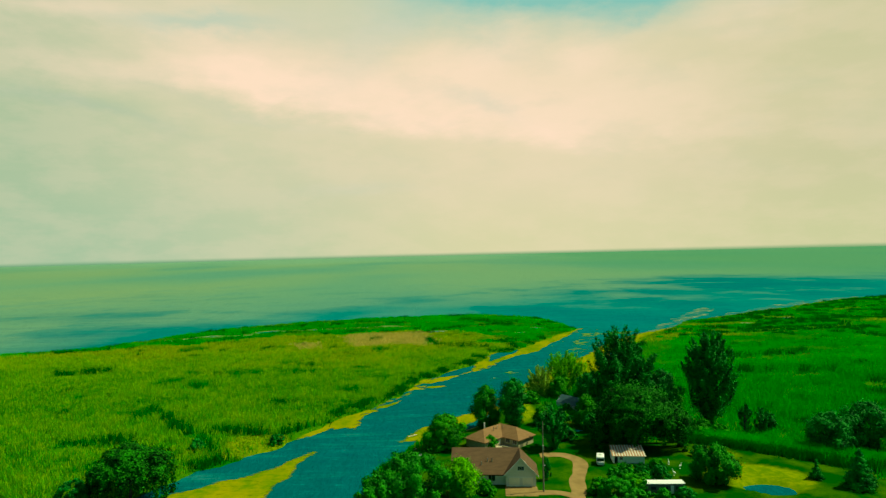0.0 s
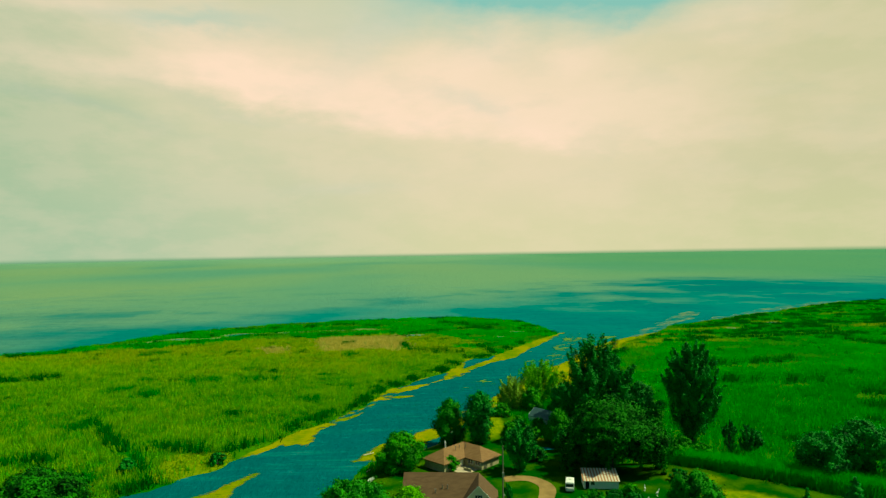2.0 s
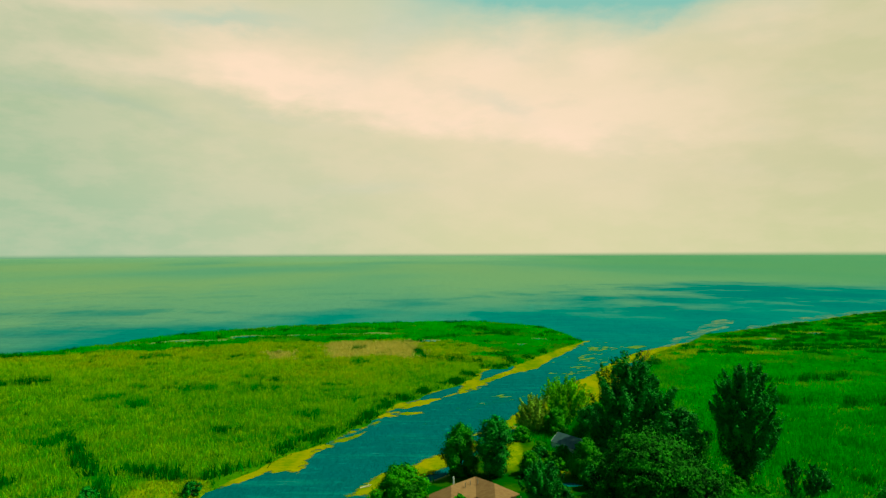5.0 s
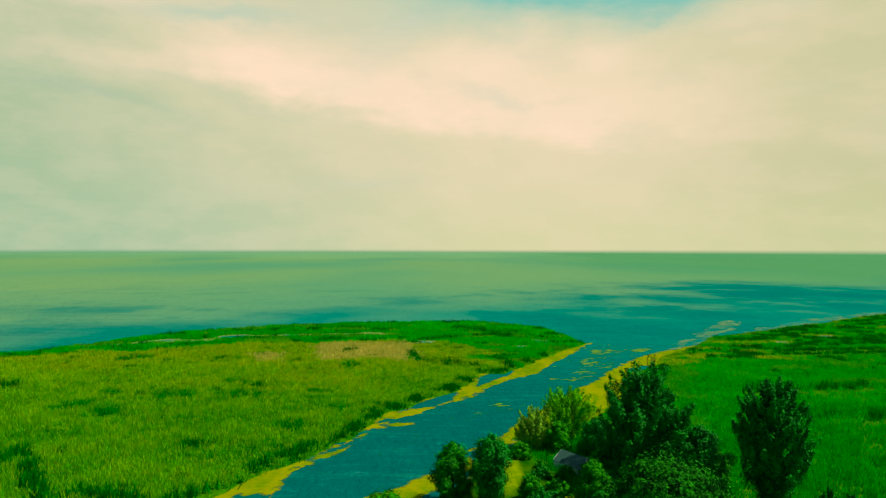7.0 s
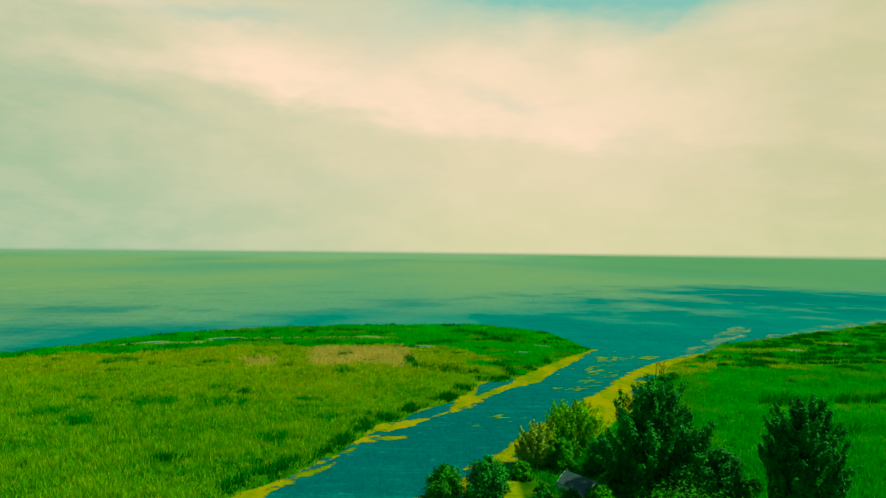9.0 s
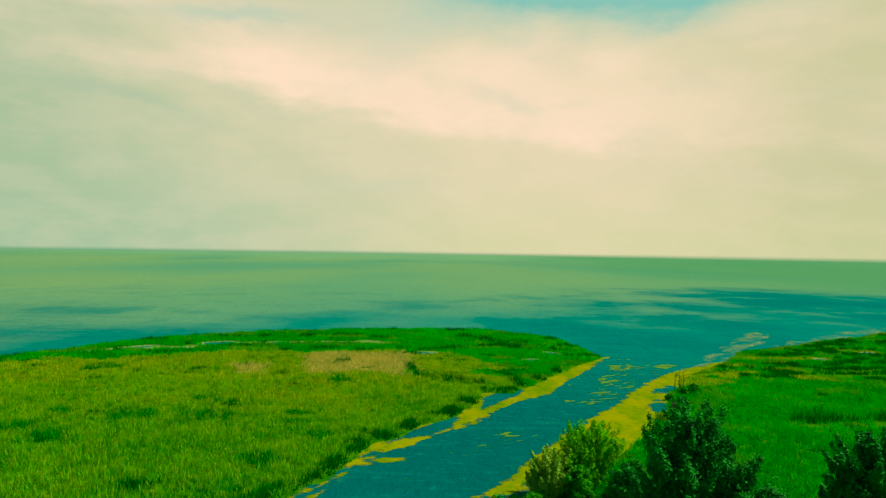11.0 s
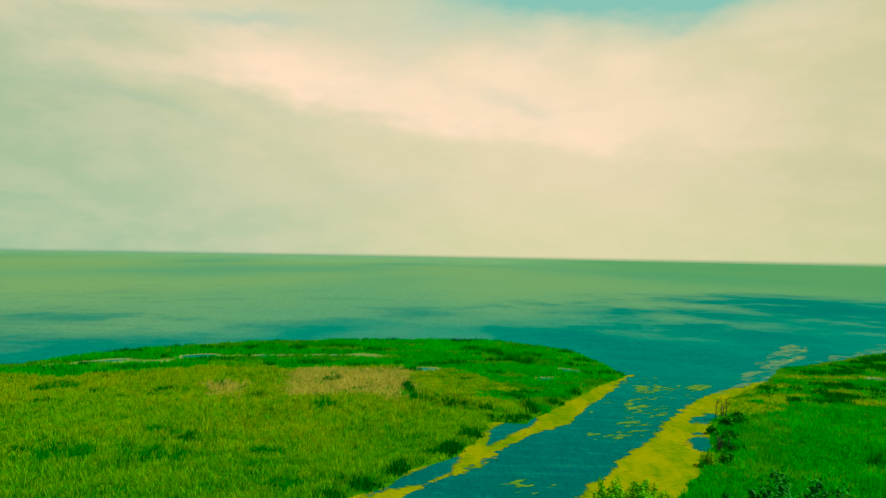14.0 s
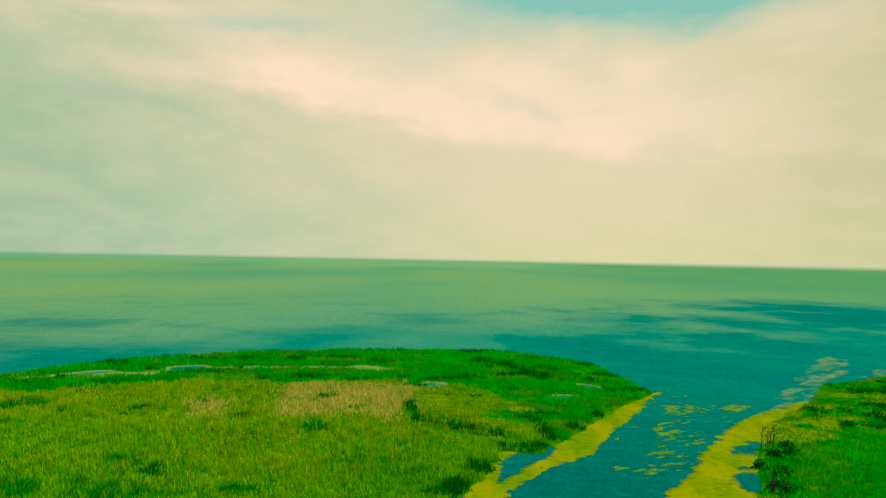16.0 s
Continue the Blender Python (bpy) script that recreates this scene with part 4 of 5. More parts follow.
def tree(name, label, x, y, h, r, mat, n=5000, form="round", leaf=0.55, base=0.22, seed=1, lobes=16, group="", category="tree"):
    """A trunk with limbs and a crown of many leaves in overlapping clumps; form: round, poplar, cone, willow or bush."""
    rs = np.random.RandomState(seed)
    top = thing(name, Matrix.Translation((x, y, z_at(x, y) - 0.05)), label, category, group)
    z0, n, leaf, k = h * (0.46 if form == "willow" else base), int(n * 3.0), leaf * 0.70, int(lobes * (1.05 if form == "willow" else 2.5))
    # clumps of foliage set through the outer half of the crown
    u = (np.arange(k) + rs.uniform(0, 1, k)) / k
    u = u ** {"cone": 1.3, "bush": 0.9}.get(form, 1.0)
    wide = girth(form, u) * r
    fat = min(r, 0.42 * h) * rs.uniform(0.20, 0.44, k) * np.clip(wide / r + 0.25, 0.3, 1) * (1.65 if form == "willow" else 1.0)
    ang = np.arange(k) * 2.4 + rs.uniform(-0.5, 0.5, k)
    rad = np.maximum(0, wide * rs.uniform(0.25, 1.0, k) ** 0.5 - fat * 0.55) * rs.uniform(0.78, 1.22, k)
    mids = np.stack([np.cos(ang) * rad, np.sin(ang) * rad, z0 + (h - z0) * u - fat * 0.3], 1)
    if form == "poplar":
        # feathery sprays inside a tall oval, with a few stems that reach out of its top
        k = lobes * 7
        u = rs.uniform(0, 1, k) ** 0.62
        oa = rs.uniform(0, 6.283, k)
        bulge = 1 + 0.26 * np.sin(3 * oa + 7 * u + seed) + 0.20 * np.sin(5 * oa - 9 * u + 2 * seed)
        wide = girth(form, u) * r * bulge
        fat = r * rs.uniform(0.09, 0.24, k) * (1.1 - 0.25 * u)
        rad = np.maximum(0, wide - 0.6 * fat) * rs.uniform(0.12, 1, k) ** 0.5
        peak = 1 - 0.20 * (0.5 + 0.5 * np.sin(3 * oa + seed)) * np.clip(rad / r * 2.2, 0, 1)
        mids = np.stack([np.cos(oa) * rad, np.sin(oa) * rad, z0 + (h - z0) * u * peak - 0.3 * fat], 1)
    tall = {"poplar": 1.75, "cone": 0.55}.get(form, 0.85)
    # trunk and limbs
    bm = bmesh.new()
    tr = max(0.10, h * 0.022)
    lean = rs.normal(0, 0.02, 2) * h
    line = [(0, 0, -0.3), (lean[0] * 0.2, lean[1] * 0.2, z0), (lean[0] * 0.6, lean[1] * 0.6, h * 0.55), (lean[0], lean[1], h * 0.88)]
    tube(bm, line, (tr * 1.35, tr, tr * 0.55, tr * 0.12), 8)
    for b in mids[::max(2, k // 34)]:
        a = Vector((b[0] * 0.08, b[1] * 0.08, max(z0 * 0.6, b[2] - 0.8 * math.hypot(b[0], b[1]) - 0.08 * h)))
        b = Vector(b)
        tube(bm, [a, a.lerp(b, 0.5) + Vector((0, 0, 0.03 * h)), b], (tr * 0.38, tr * 0.22, tr * 0.05), 5)
    part("trunk", bm, M_BARK, top)
    # leaves over every clump, the clump's surface broken by a finer ruffle
    pick = rs.choice(k, n, p=fat ** 2 / (fat ** 2).sum())
    d = rs.normal(0, 1, (n, 3)) + np.array([0, 0, 0.8 if form == "willow" else 0.25])
    d /= np.linalg.norm(d, axis=1)[:, None]
    stray = np.where(rs.uniform(0, 1, n) < {"poplar": 0.26, "willow": 0.08}.get(form, 0.16), rs.uniform(1.0, 2.0, n), 1.0)
    ruffle = np.array([noise.noise(Vector((v[0] * 2.6 + c, v[1] * 2.6, v[2] * 2.6 + seed))) for v, c in zip(d, pick)])
    out_r = fat[pick] * (0.62 + 0.42 * rs.uniform(0, 1, n) ** 0.6 + 0.45 * ruffle) * stray
    pos = mids[pick] + d * out_r[:, None] * np.array([1, 1, tall])
    if form == "poplar":
        way = mids * np.array([1, 1, 0]) / (np.linalg.norm(mids[:, :2], axis=1)[:, None] + 0.5) * 0.55 + np.array([0, 0, 1.0]) + rs.normal(0, 0.16, (k, 3))
        along_way = rs.uniform(-1, 1, n)
        pos = mids[pick] + d * (out_r * 0.52 * (1.1 - 0.5 * along_way))[:, None] + way[pick] * (along_way * fat[pick] * 1.7)[:, None]
    outer = pos - np.array([0, 0, z0 + (h - z0) * 0.4])
    outer /= np.linalg.norm(outer, axis=1)[:, None] + 0.1
    out = d + 0.4 * outer + np.array([0, 0, 0.25])
    if form == "willow":
        # curtains of twigs that hang from the rim of the dome
        strands = 42
        sa = (np.arange(strands) // 3) * 0.449 + rs.normal(0, 0.09, strands)
        far_side = np.sin(sa) > -0.25
        sr, sl = r * rs.uniform(0.70, 1.0, strands), np.where(far_side, rs.uniform(0.60, 0.95, strands), rs.uniform(0.15, 0.62, strands)) * h
        hang = rs.uniform(0, 1, n) < 0.27
        w = rs.randint(0, strands, n)
        t = rs.uniform(0, 1, n)
        sx = np.cos(sa)[w] * sr[w] + rs.normal(0, 0.045 * r, n) * (1.1 - 0.6 * t)
        sy = np.sin(sa)[w] * sr[w] + rs.normal(0, 0.045 * r, n) * (1.1 - 0.6 * t)
        sz = z0 + (h - z0) * np.sqrt(np.clip(1 - (sr[w] / r) ** 2, 0, 1)) * 0.8 - t * sl[w]
        pos = np.where(hang[:, None], np.stack([sx, sy, sz], 1), pos)
    reach = np.percentile(np.hypot(pos[:, 0], pos[:, 1]), 97)
    pos[:, :2] *= r / reach
    pos[:, 2] = np.where(pos[:, 2] > z0, z0 + (pos[:, 2] - z0) * (h - z0) / max(1.0, np.percentile(pos[:, 2], 98.6 if form == "poplar" else 99.5) - z0), pos[:, 2])
    pos[:, 2] = np.maximum(pos[:, 2], rs.uniform(0.15, 0.5, n))
    v, q = leaves(pos, out / np.linalg.norm(out, axis=1)[:, None], leaf, rs)
    crown = mesh_ob("crown", v, q, mat)
    crown.parent = top
    return top


TREES = "trees round the yard"
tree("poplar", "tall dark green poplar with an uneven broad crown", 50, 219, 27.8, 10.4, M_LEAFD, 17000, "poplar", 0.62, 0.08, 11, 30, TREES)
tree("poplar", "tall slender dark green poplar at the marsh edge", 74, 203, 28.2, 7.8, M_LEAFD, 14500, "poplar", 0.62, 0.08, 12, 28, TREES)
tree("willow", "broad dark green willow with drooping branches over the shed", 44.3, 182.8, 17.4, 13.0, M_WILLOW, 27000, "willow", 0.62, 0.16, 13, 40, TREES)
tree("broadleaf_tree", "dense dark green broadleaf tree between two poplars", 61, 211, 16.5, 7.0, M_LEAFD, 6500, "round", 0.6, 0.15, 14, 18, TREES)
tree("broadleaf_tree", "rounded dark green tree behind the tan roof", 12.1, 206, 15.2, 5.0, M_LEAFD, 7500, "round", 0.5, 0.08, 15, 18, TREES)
tree("broadleaf_tree", "smaller dark green tree beside the channel", 3.0, 208, 13.4, 5.0, M_LEAFM, 6500, "round", 0.5, 0.06, 16, 16, TREES)
tree("broadleaf_tree", "round bright green tree beside the tan-roofed house", -10.5, 186, 9.6, 6.6, M_LEAF, 6500, "round", 0.5, 0.08, 17, 20, TREES)
tree("broadleaf_tree", "upright dark green tree beside the driveway", 20.5, 182, 11.2, 4.4, M_LEAFD, 5000, "poplar", 0.5, 0.08, 18, 18, TREES)
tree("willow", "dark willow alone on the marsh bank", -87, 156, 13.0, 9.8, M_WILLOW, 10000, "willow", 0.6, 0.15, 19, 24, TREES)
tree("broadleaf_tree", "large dense green tree in front of the brown roof", -19, 148, 10.4, 9.6, M_LEAFM, 11500, "round", 0.46, 0.08, 20, 26, TREES)
tree("broadleaf_tree", "light green tree leaning against the garage house", -7.0, 148.5, 9.0, 4.2, M_LEAFL, 4200, "round", 0.5, 0.08, 21, 18, TREES)
tree("broadleaf_tree", "light green many-stemmed tree on the channel bank", 38.5, 257, 14.5, 8.4, M_LEAFL, 9500, "poplar", 0.5, 0.06, 22, 24, TREES)
tree("broadleaf_tree", "yellowish flowering tree on the channel bank", 27, 247, 11.5, 5.4, M_LEAFY, 4800, "poplar", 0.5, 0.06, 23, 18, TREES)
tree("broadleaf_tree", "dark green tree at the edge of the reed marsh", 95, 175, 10.8, 6.8, M_LEAFD, 6000, "round", 0.55, 0.08, 24, 18, TREES)
tree("broadleaf_tree", "dark green broad tree at the edge of the reed marsh", 108, 178, 12.6, 7.5, M_LEAFD, 6500, "round", 0.55, 0.08, 25, 20, TREES)
tree("broadleaf_tree", "green leafy tree beside the white trailer", 54.0, 153.6, 9.0, 5.8, M_LEAFM, 7000, "round", 0.48, 0.06, 26, 20, TREES)
tree("young_tree", "thin dark young tree at the marsh edge", 80, 192, 9.2, 2.0, M_LEAFD, 1100, "poplar", 0.5, 0.10, 27, 10, TREES)
tree("young_tree", "thin dark young tree leaning at the marsh edge", 85, 192, 8.0, 2.4, M_LEAFD, 1000, "poplar", 0.5, 0.10, 28, 10, TREES)
tree("conifer", "small dark conifer on the lawn by the pond", 78.5, 154, 4.6, 1.6, M_LEAFD, 1500, "cone", 0.30, 0.05, 29, 12, TREES)
tree("conifer", "dark green spreading conifer by the pond", 85, 148, 8.6, 3.6, M_LEAFD, 4000, "cone", 0.45, 0.05, 30, 16, TREES)
tree("cedar", "dark columnar cedar beside the garage", 14.2, 158.0, 5.6, 1.1, M_LEAFD, 1800, "poplar", 0.35, 0.03, 31, 12, TREES)
BUSHES = "bushes of the yard"
rb = random.Random(5)
for bx_, by_, bh_, br_, bmx in [
        (27, 144, 5.4, 4.0, M_LEAFM), (32, 147.5, 4.8, 3.4, M_LEAF), (25, 149, 3.6, 2.8, M_LEAF), (31, 139, 4.5, 3.6, M_LEAFM), (36, 153, 3.0, 2.6, M_LEAF), (42, 157, 3.2, 2.6, M_LEAFD), (34, 160, 3.0, 2.4, M_LEAFM), (30.5, 156, 3.4, 2.6, M_LEAFM), (38.5, 161, 2.6, 2.4, M_LEAFD), (43.5, 164.5, 2.4, 2.2, M_LEAF),
        (43, 224, 9.2, 4.6, M_LEAF), (26, 223, 2.6, 2.6, M_LEAFD), (28, 211, 3.6, 3.4, M_LEAF), (35.5, 207, 10.0, 4.8, M_LEAF), (22, 238, 4.5, 3.2, M_LEAF), (44, 214, 8.0, 5.0, M_LEAFD), (24, 198, 5.0, 3.4, M_LEAFD),
        (54, 226, 9.5, 5.2, M_LEAFD), (66, 214, 11.0, 5.4, M_LEAF), (47, 247, 9.5, 5.0, M_LEAF), (60, 198, 8.0, 4.6, M_LEAFD), (68, 194, 4.6, 3.8, M_LEAF), (64.5, 189.5, 4.0, 3.4, M_LEAF), (71, 188.5, 4.4, 3.8, M_LEAF), (59, 190, 5.0, 3.4, M_LEAFD),
        (2.3, 184.5, 3.6, 2.5, M_LEAF), (-1.5, 151.5, 3.0, 2.2, M_LEAF), (-0.5, 149.5, 2.2, 1.6, M_LEAF), (58, 172, 3.0, 2.6, M_LEAFD), (-84, 190, 4.0, 2.6, M_LEAFD), (-62, 196, 3.2, 2.4, M_LEAFD), (90, 198, 5.0, 2.8, M_LEAFD), (126, 170, 7, 5, M_LEAFD),
        # (45, 199) and (53, 197) are added to keep the willow's hollow dark
        (37.5, 142.6, 3.2, 2.4, M_LEAFM), (42.5, 142.6, 3.3, 2.6, M_LEAFD), (33.5, 148.0, 3.4, 2.4, M_LEAFL), (21, 207, 6.0, 3.0, M_LEAF), (35, 198, 6.0, 3.2, M_LEAFD), (34, 246, 8.0, 4.2, M_LEAF), (27, 230, 2.4, 2.2, M_LEAF), (48, 234, 8.5, 4.6, M_LEAFD), (42.0, 228.5, 5.2, 3.2, M_LEAF), (40.5, 221.5, 5.6, 3.4, M_LEAF), (45, 199, 7.5, 5.5, M_LEAFD), (53, 197, 7.5, 5.0, M_LEAFD), (32.0, 222.8, 3.4, 2.8, M_LEAFM), (37.6, 222.0, 4.4, 3.0, M_LEAFM), (43.5, 240, 10.5, 4.6, M_LEAFD), (26, 190, 3.8, 2.6, M_LEAFD), (-26, 143, 8.0, 5.5, M_LEAFM), (-98, 152, 6.0, 4.5, M_LEAFD), (91, 352, 2.6, 2.4, M_LEAF), (93.5, 344, 3.2, 2.6, M_LEAF), (88, 330, 2.4, 2.2, M_LEAF), (100, 362, 3.0, 2.4, M_LEAF), (83, 321, 2.6, 2.4, M_LEAF), (108, 372, 2.6, 2.4, M_LEAF)]:
    tree("bush", "dense dark green leafy bush" if bmx in (M_LEAFD, M_LEAFM) else "dense green leafy bush", bx_, by_, bh_, br_, bmx, int(700 + 130 * br_ * br_), "bush", 0.5, 0.05, rb.randrange(1000), 12, BUSHES, "bush")


def dead_tree(x, y, h, seed, label):
    rs = np.random.RandomState(seed)
    top = thing("dead_tree", Matrix.Translation((x, y, z_at(x, y) - 0.1)), label, "tree", "dead trees on the shore")
    for k in range(4):
        bm = bmesh.new()
        ox, oy, hh = rs.uniform(-2.6, 2.6), rs.uniform(-0.8, 0.8), h * rs.uniform(0.65, 1.05)
        lx = rs.normal(0, 0.5)
        tube(bm, [(ox, oy, -0.2), (ox + lx * 0.4, oy, hh * 0.5), (ox + lx, oy, hh)], (0.20, 0.13, 0.05), 6)
        for j in range(13):
            f = rs.uniform(0.22, 0.97)
            a, ln = rs.uniform(0, 6.28), hh * rs.uniform(0.18, 0.38)
            p = Vector((ox + lx * f, oy, hh * f))
            e = p + Vector((math.cos(a) * ln * 0.75, math.sin(a) * ln * 0.75, ln * 0.8))
            tube(bm, [p, p.lerp(e, 0.5) + Vector((0, 0, -0.05 * ln)), e], (0.08, 0.055, 0.03), 4)
        part("stem", bm, M_DEAD, top)
    return top


dead_tree(101.5, 370.5, 7.8, 3, "bare grey dead trees at the water's edge")
dead_tree(85, 331, 5.0, 4, "bare brown dead shrub at the algae edge")

tree("bush", "dry yellowish twiggy shrub at the algae edge", 76.5, 317.5, 3.8, 2.6, M_HERB, 700, "poplar", 0.36, 0.05, 77, 12, BUSHES, "bush")
tree("bush", "low green shrub at the algae edge", 87, 334, 3.0, 2.4, M_LEAF, 900, "bush", 0.4, 0.05, 78, 10, BUSHES, "bush")
tree("bush", "low green shrub beside the dead trees", 105, 364, 3.0, 3.0, M_LEAF, 1000, "bush", 0.4, 0.05, 79, 10, BUSHES, "bush")

# ---- houses ----
def window(parent, x0, z0, x1, z1, y, m=None, bars=1):
    """A window in a wall that faces -y: frame, sill, panes."""
    bm = bmesh.new()
    for a in ((x0 - 0.08, z1, x1 + 0.08, z1 + 0.09), (x0 - 0.08, z0, x0, z1), (x1, z0, x1 + 0.08, z1)):
        box(bm, a[0], y - 0.05, a[1], a[2], y + 0.06, a[3])
    for k in range(1, bars + 1):
        c = x0 + (x1 - x0) * k / (bars + 1)
        box(bm, c - 0.03, y - 0.03, z0, c + 0.03, y + 0.05, z1)
    f = part("window", bm, M_TRIM, parent, "white framed window")
    part("pane", boxed(x0, y - 0.005, z0, x1, y + 0.03, z1), M_GLASS, f, "dark glass")
    part("sill", boxed(x0 - 0.12, y - 0.10, z0 - 0.07, x1 + 0.12, y + 0.05, z0), M_TRIM, f)
    if m is not None:
        f.matrix_local = m
    return f


def gable_wall(bm, x0, x1, y0, y1, z0, ze, zr, along):
    """Walls with gables under a ridge; along: the axis of the ridge."""
    if along == "x":
        prof = [(y0, z0), (y1, z0), (y1, ze), ((y0 + y1) / 2, zr), (y0, ze)]
        a = [bm.verts.new((x0, p, q)) for p, q in prof]
        b = [bm.verts.new((x1, p, q)) for p, q in prof]
    else:
        prof = [(x0, z0), (x1, z0), (x1, ze), ((x0 + x1) / 2, zr), (x0, ze)]
        a = [bm.verts.new((p, y0, q)) for p, q in prof]
        b = [bm.verts.new((p, y1, q)) for p, q in prof]
    bm.faces.new(a)
    bm.faces.new(b[::-1])
    for k in range(5):
        bm.faces.new((a[k], b[k], b[(k + 1) % 5], a[(k + 1) % 5]))
    return bm


# the house with the double garage; its own axes: x along the main ridge, y away from the garage front
g1 = z_at(6, 160)
house1 = thing("garage_house", Matrix.Translation((7.4, 154.2, g1)) @ pose(0, 0, 0, 0, 0, -5), "white-sided house with a brown shingle roof and double garage", "house")
part("wall", gable_wall(bmesh.new(), -16.5, -0.5, 1.2, 14.2, -0.3, 2.85, 6.7, "x"), M_SIDING, house1, "white siding")
part("wall", gable_wall(bmesh.new(), -3.6, 3.6, 0.0, 8.0, -0.3, 2.85, 6.6, "y"), M_SIDING, house1, "white siding with a front gable")
E1, R1, HW = 2.6, 7.0, 4.25
part("roof", prism([[(-17, 0.6, E1), (-HW, 0.6, E1), (0, 7.7, R1), (-17, 7.7, R1)], [(-17, 14.8, E1), (-17, 7.7, R1), (0, 7.7, R1), (-HW, 14.8, E1)]], 0.22), M_ROOF1, house1, "brown asphalt shingles")
part("roof", prism([[(-HW, -0.5, E1), (0, -0.5, R1), (0, 7.7, R1), (-HW, 0.6, E1)], [(HW, -0.5, E1), (HW, 8.6, E1), (0, 7.7, R1), (0, -0.5, R1)]], 0.22), M_ROOF1, house1, "brown asphalt shingles")
for s in (-1, 1):
    part("bargeboard", prism([[(s * 4.3, -0.60, E1 - 0.02), (0, -0.60, R1 + 0.02), (0, -0.505, R1 + 0.02), (s * 4.3, -0.505, E1 - 0.02)]], 0.30), M_TRIM, house1, "white trim board")
for x0 in (-2.85, 0.35):
    d = part("garage_door", boxed(x0, -0.06, 0.0, x0 + 2.5, 0.02, 2.15), M_DOOR, house1, "cream panelled garage door")
    for r in range(4):
        for c in range(4):
            part("panel", boxed(x0 + 0.08 + c * 0.6, -0.085, 0.07 + r * 0.53, x0 + 0.60 + c * 0.6, -0.06, 0.52 + r * 0.53, bevel=0.01), M_DOOR, d)
part("door_surround", boxed(-3.1, -0.04, 2.17, 3.1, 0.04, 2.4), M_TRIM, house1)
window(house1, -0.75, 3.9, 0.75, 4.85, -0.03, None, 2)
window(house1, -13.5, 0.9, -11.7, 2.2, 1.18)
window(house1, -7.8, 0.9, -6.2, 2.2, 1.18)
part("front_door", boxed(-10.2, 1.13, 0.0, -9.25, 1.22, 2.05), M_DOOR, house1, "cream front door")
for vx, vy in ((-9.5, 3.1), (-8.0, 4.0), (-6.9, 4.0)):
    bm = tube(bmesh.new(), [(vx, vy, 3.0 + (vy - 2) * 0.5), (vx, vy, 4.6 + (vy - 2.5) * 0.62)], (0.12, 0.12), 8)
    part("vent_pipe", bm, M_METAL, house1, "grey vent pipe")
part("apron", boxed(-3.8, -6.0, -0.03, 3.8, -0.02, 0.05), M_SAND, house1, "sandy garage apron")

# the tan-roofed house: two hipped wings that meet at a corner
g2 = z_at(6, 192)
d1 = Vector((-0.71, -0.704, 0))
house2 = thing("corner_house", Matrix(((d1.x, -d1.y, 0, 6.3), (d1.y, d1.x, 0, 192.4), (0, 0, 1, g2), (0, 0, 0, 1))), "cream bungalow with a tan hipped roof in two wings", "house")
W2, L1, L2, EV, RG = 4.1, 7.9, 5.9, 2.35, 4.8


def lv(u, v, z):
    return (u, v, z)


part("roof", prism([[lv(-W2, -W2, EV), lv(L1 + W2, -W2, EV), lv(L1, 0, RG), lv(0, 0, RG)], [lv(L1 + W2, -W2, EV), lv(L1 + W2, W2, EV), lv(L1, 0, RG)], [lv(L1 + W2, W2, EV), lv(W2, W2, EV), lv(0, 0, RG), lv(L1, 0, RG)],
                    [lv(W2, W2, EV), lv(W2, L2 + W2, EV), lv(0, L2, RG), lv(0, 0, RG)], [lv(W2, L2 + W2, EV), lv(-W2, L2 + W2, EV), lv(0, L2, RG)], [lv(-W2, L2 + W2, EV), lv(-W2, -W2, EV), lv(0, 0, RG), lv(0, L2, RG)]], 0.2), M_ROOF2, house2, "tan asphalt shingles")
O2 = W2 - 0.55
bm = boxed(-O2, -O2, -0.3, L1 + O2, O2, EV - 0.1)
part("wall", bm, M_BRICKY, house2, "cream brick wall")
part("wall", boxed(-O2 + 0.01, O2 + 0.005, -0.3, O2 - 0.01, L2 + O2, EV - 0.1), M_BRICKY, house2, "cream brick wall")
for u in (6.0, 8.6):
    window(house2, 0, 1.0, 1.5, 2.2, 0, Matrix.Translation((u + 1.5, O2 + 0.02, 0)) @ pose(0, 0, 0, 0, 0, 180))
for v in (4.9, 7.4):
    window(house2, 0, 0.9, 1.5, 2.2, 0, Matrix.Translation((O2 + 0.02, v, 0)) @ pose(0, 0, 0, 0, 0, 90))
part("front_door", boxed(4.3, O2 - 0.01, 0, 5.25, O2 + 0.06, 2.05), M_DOOR, house2, "pale front door")
part("patio", boxed(O2 + 0.02, O2 + 0.03, -0.3, L1 + 1.0, L2 + 2.6, 0.08), M_CONC, house2, "pale concrete patio")
part("patio_wall", boxed(O2 + 2.6, O2 + 2.2, 0.08, O2 + 2.9, L2 + 2.4, 0.75, bevel=0.04), M_BRICKY, house2, "low cream patio wall")
part("chimney", tube(bmesh.new(), [(6.2, -1.0, 3.8), (6.2, -1.0, 6.1)], (0.2, 0.2), 10), M_WHITE, house2, "white flue pipe")
for u, v in ((5.0, 1.6), (3.2, 1.4), (1.5, 2.2)):
    part("vent_pipe", tube(bmesh.new(), [lv(u, v, 4.0), lv(u, v, 5.1)], (0.09, 0.09), 8), M_METAL, house2, "grey vent pipe")

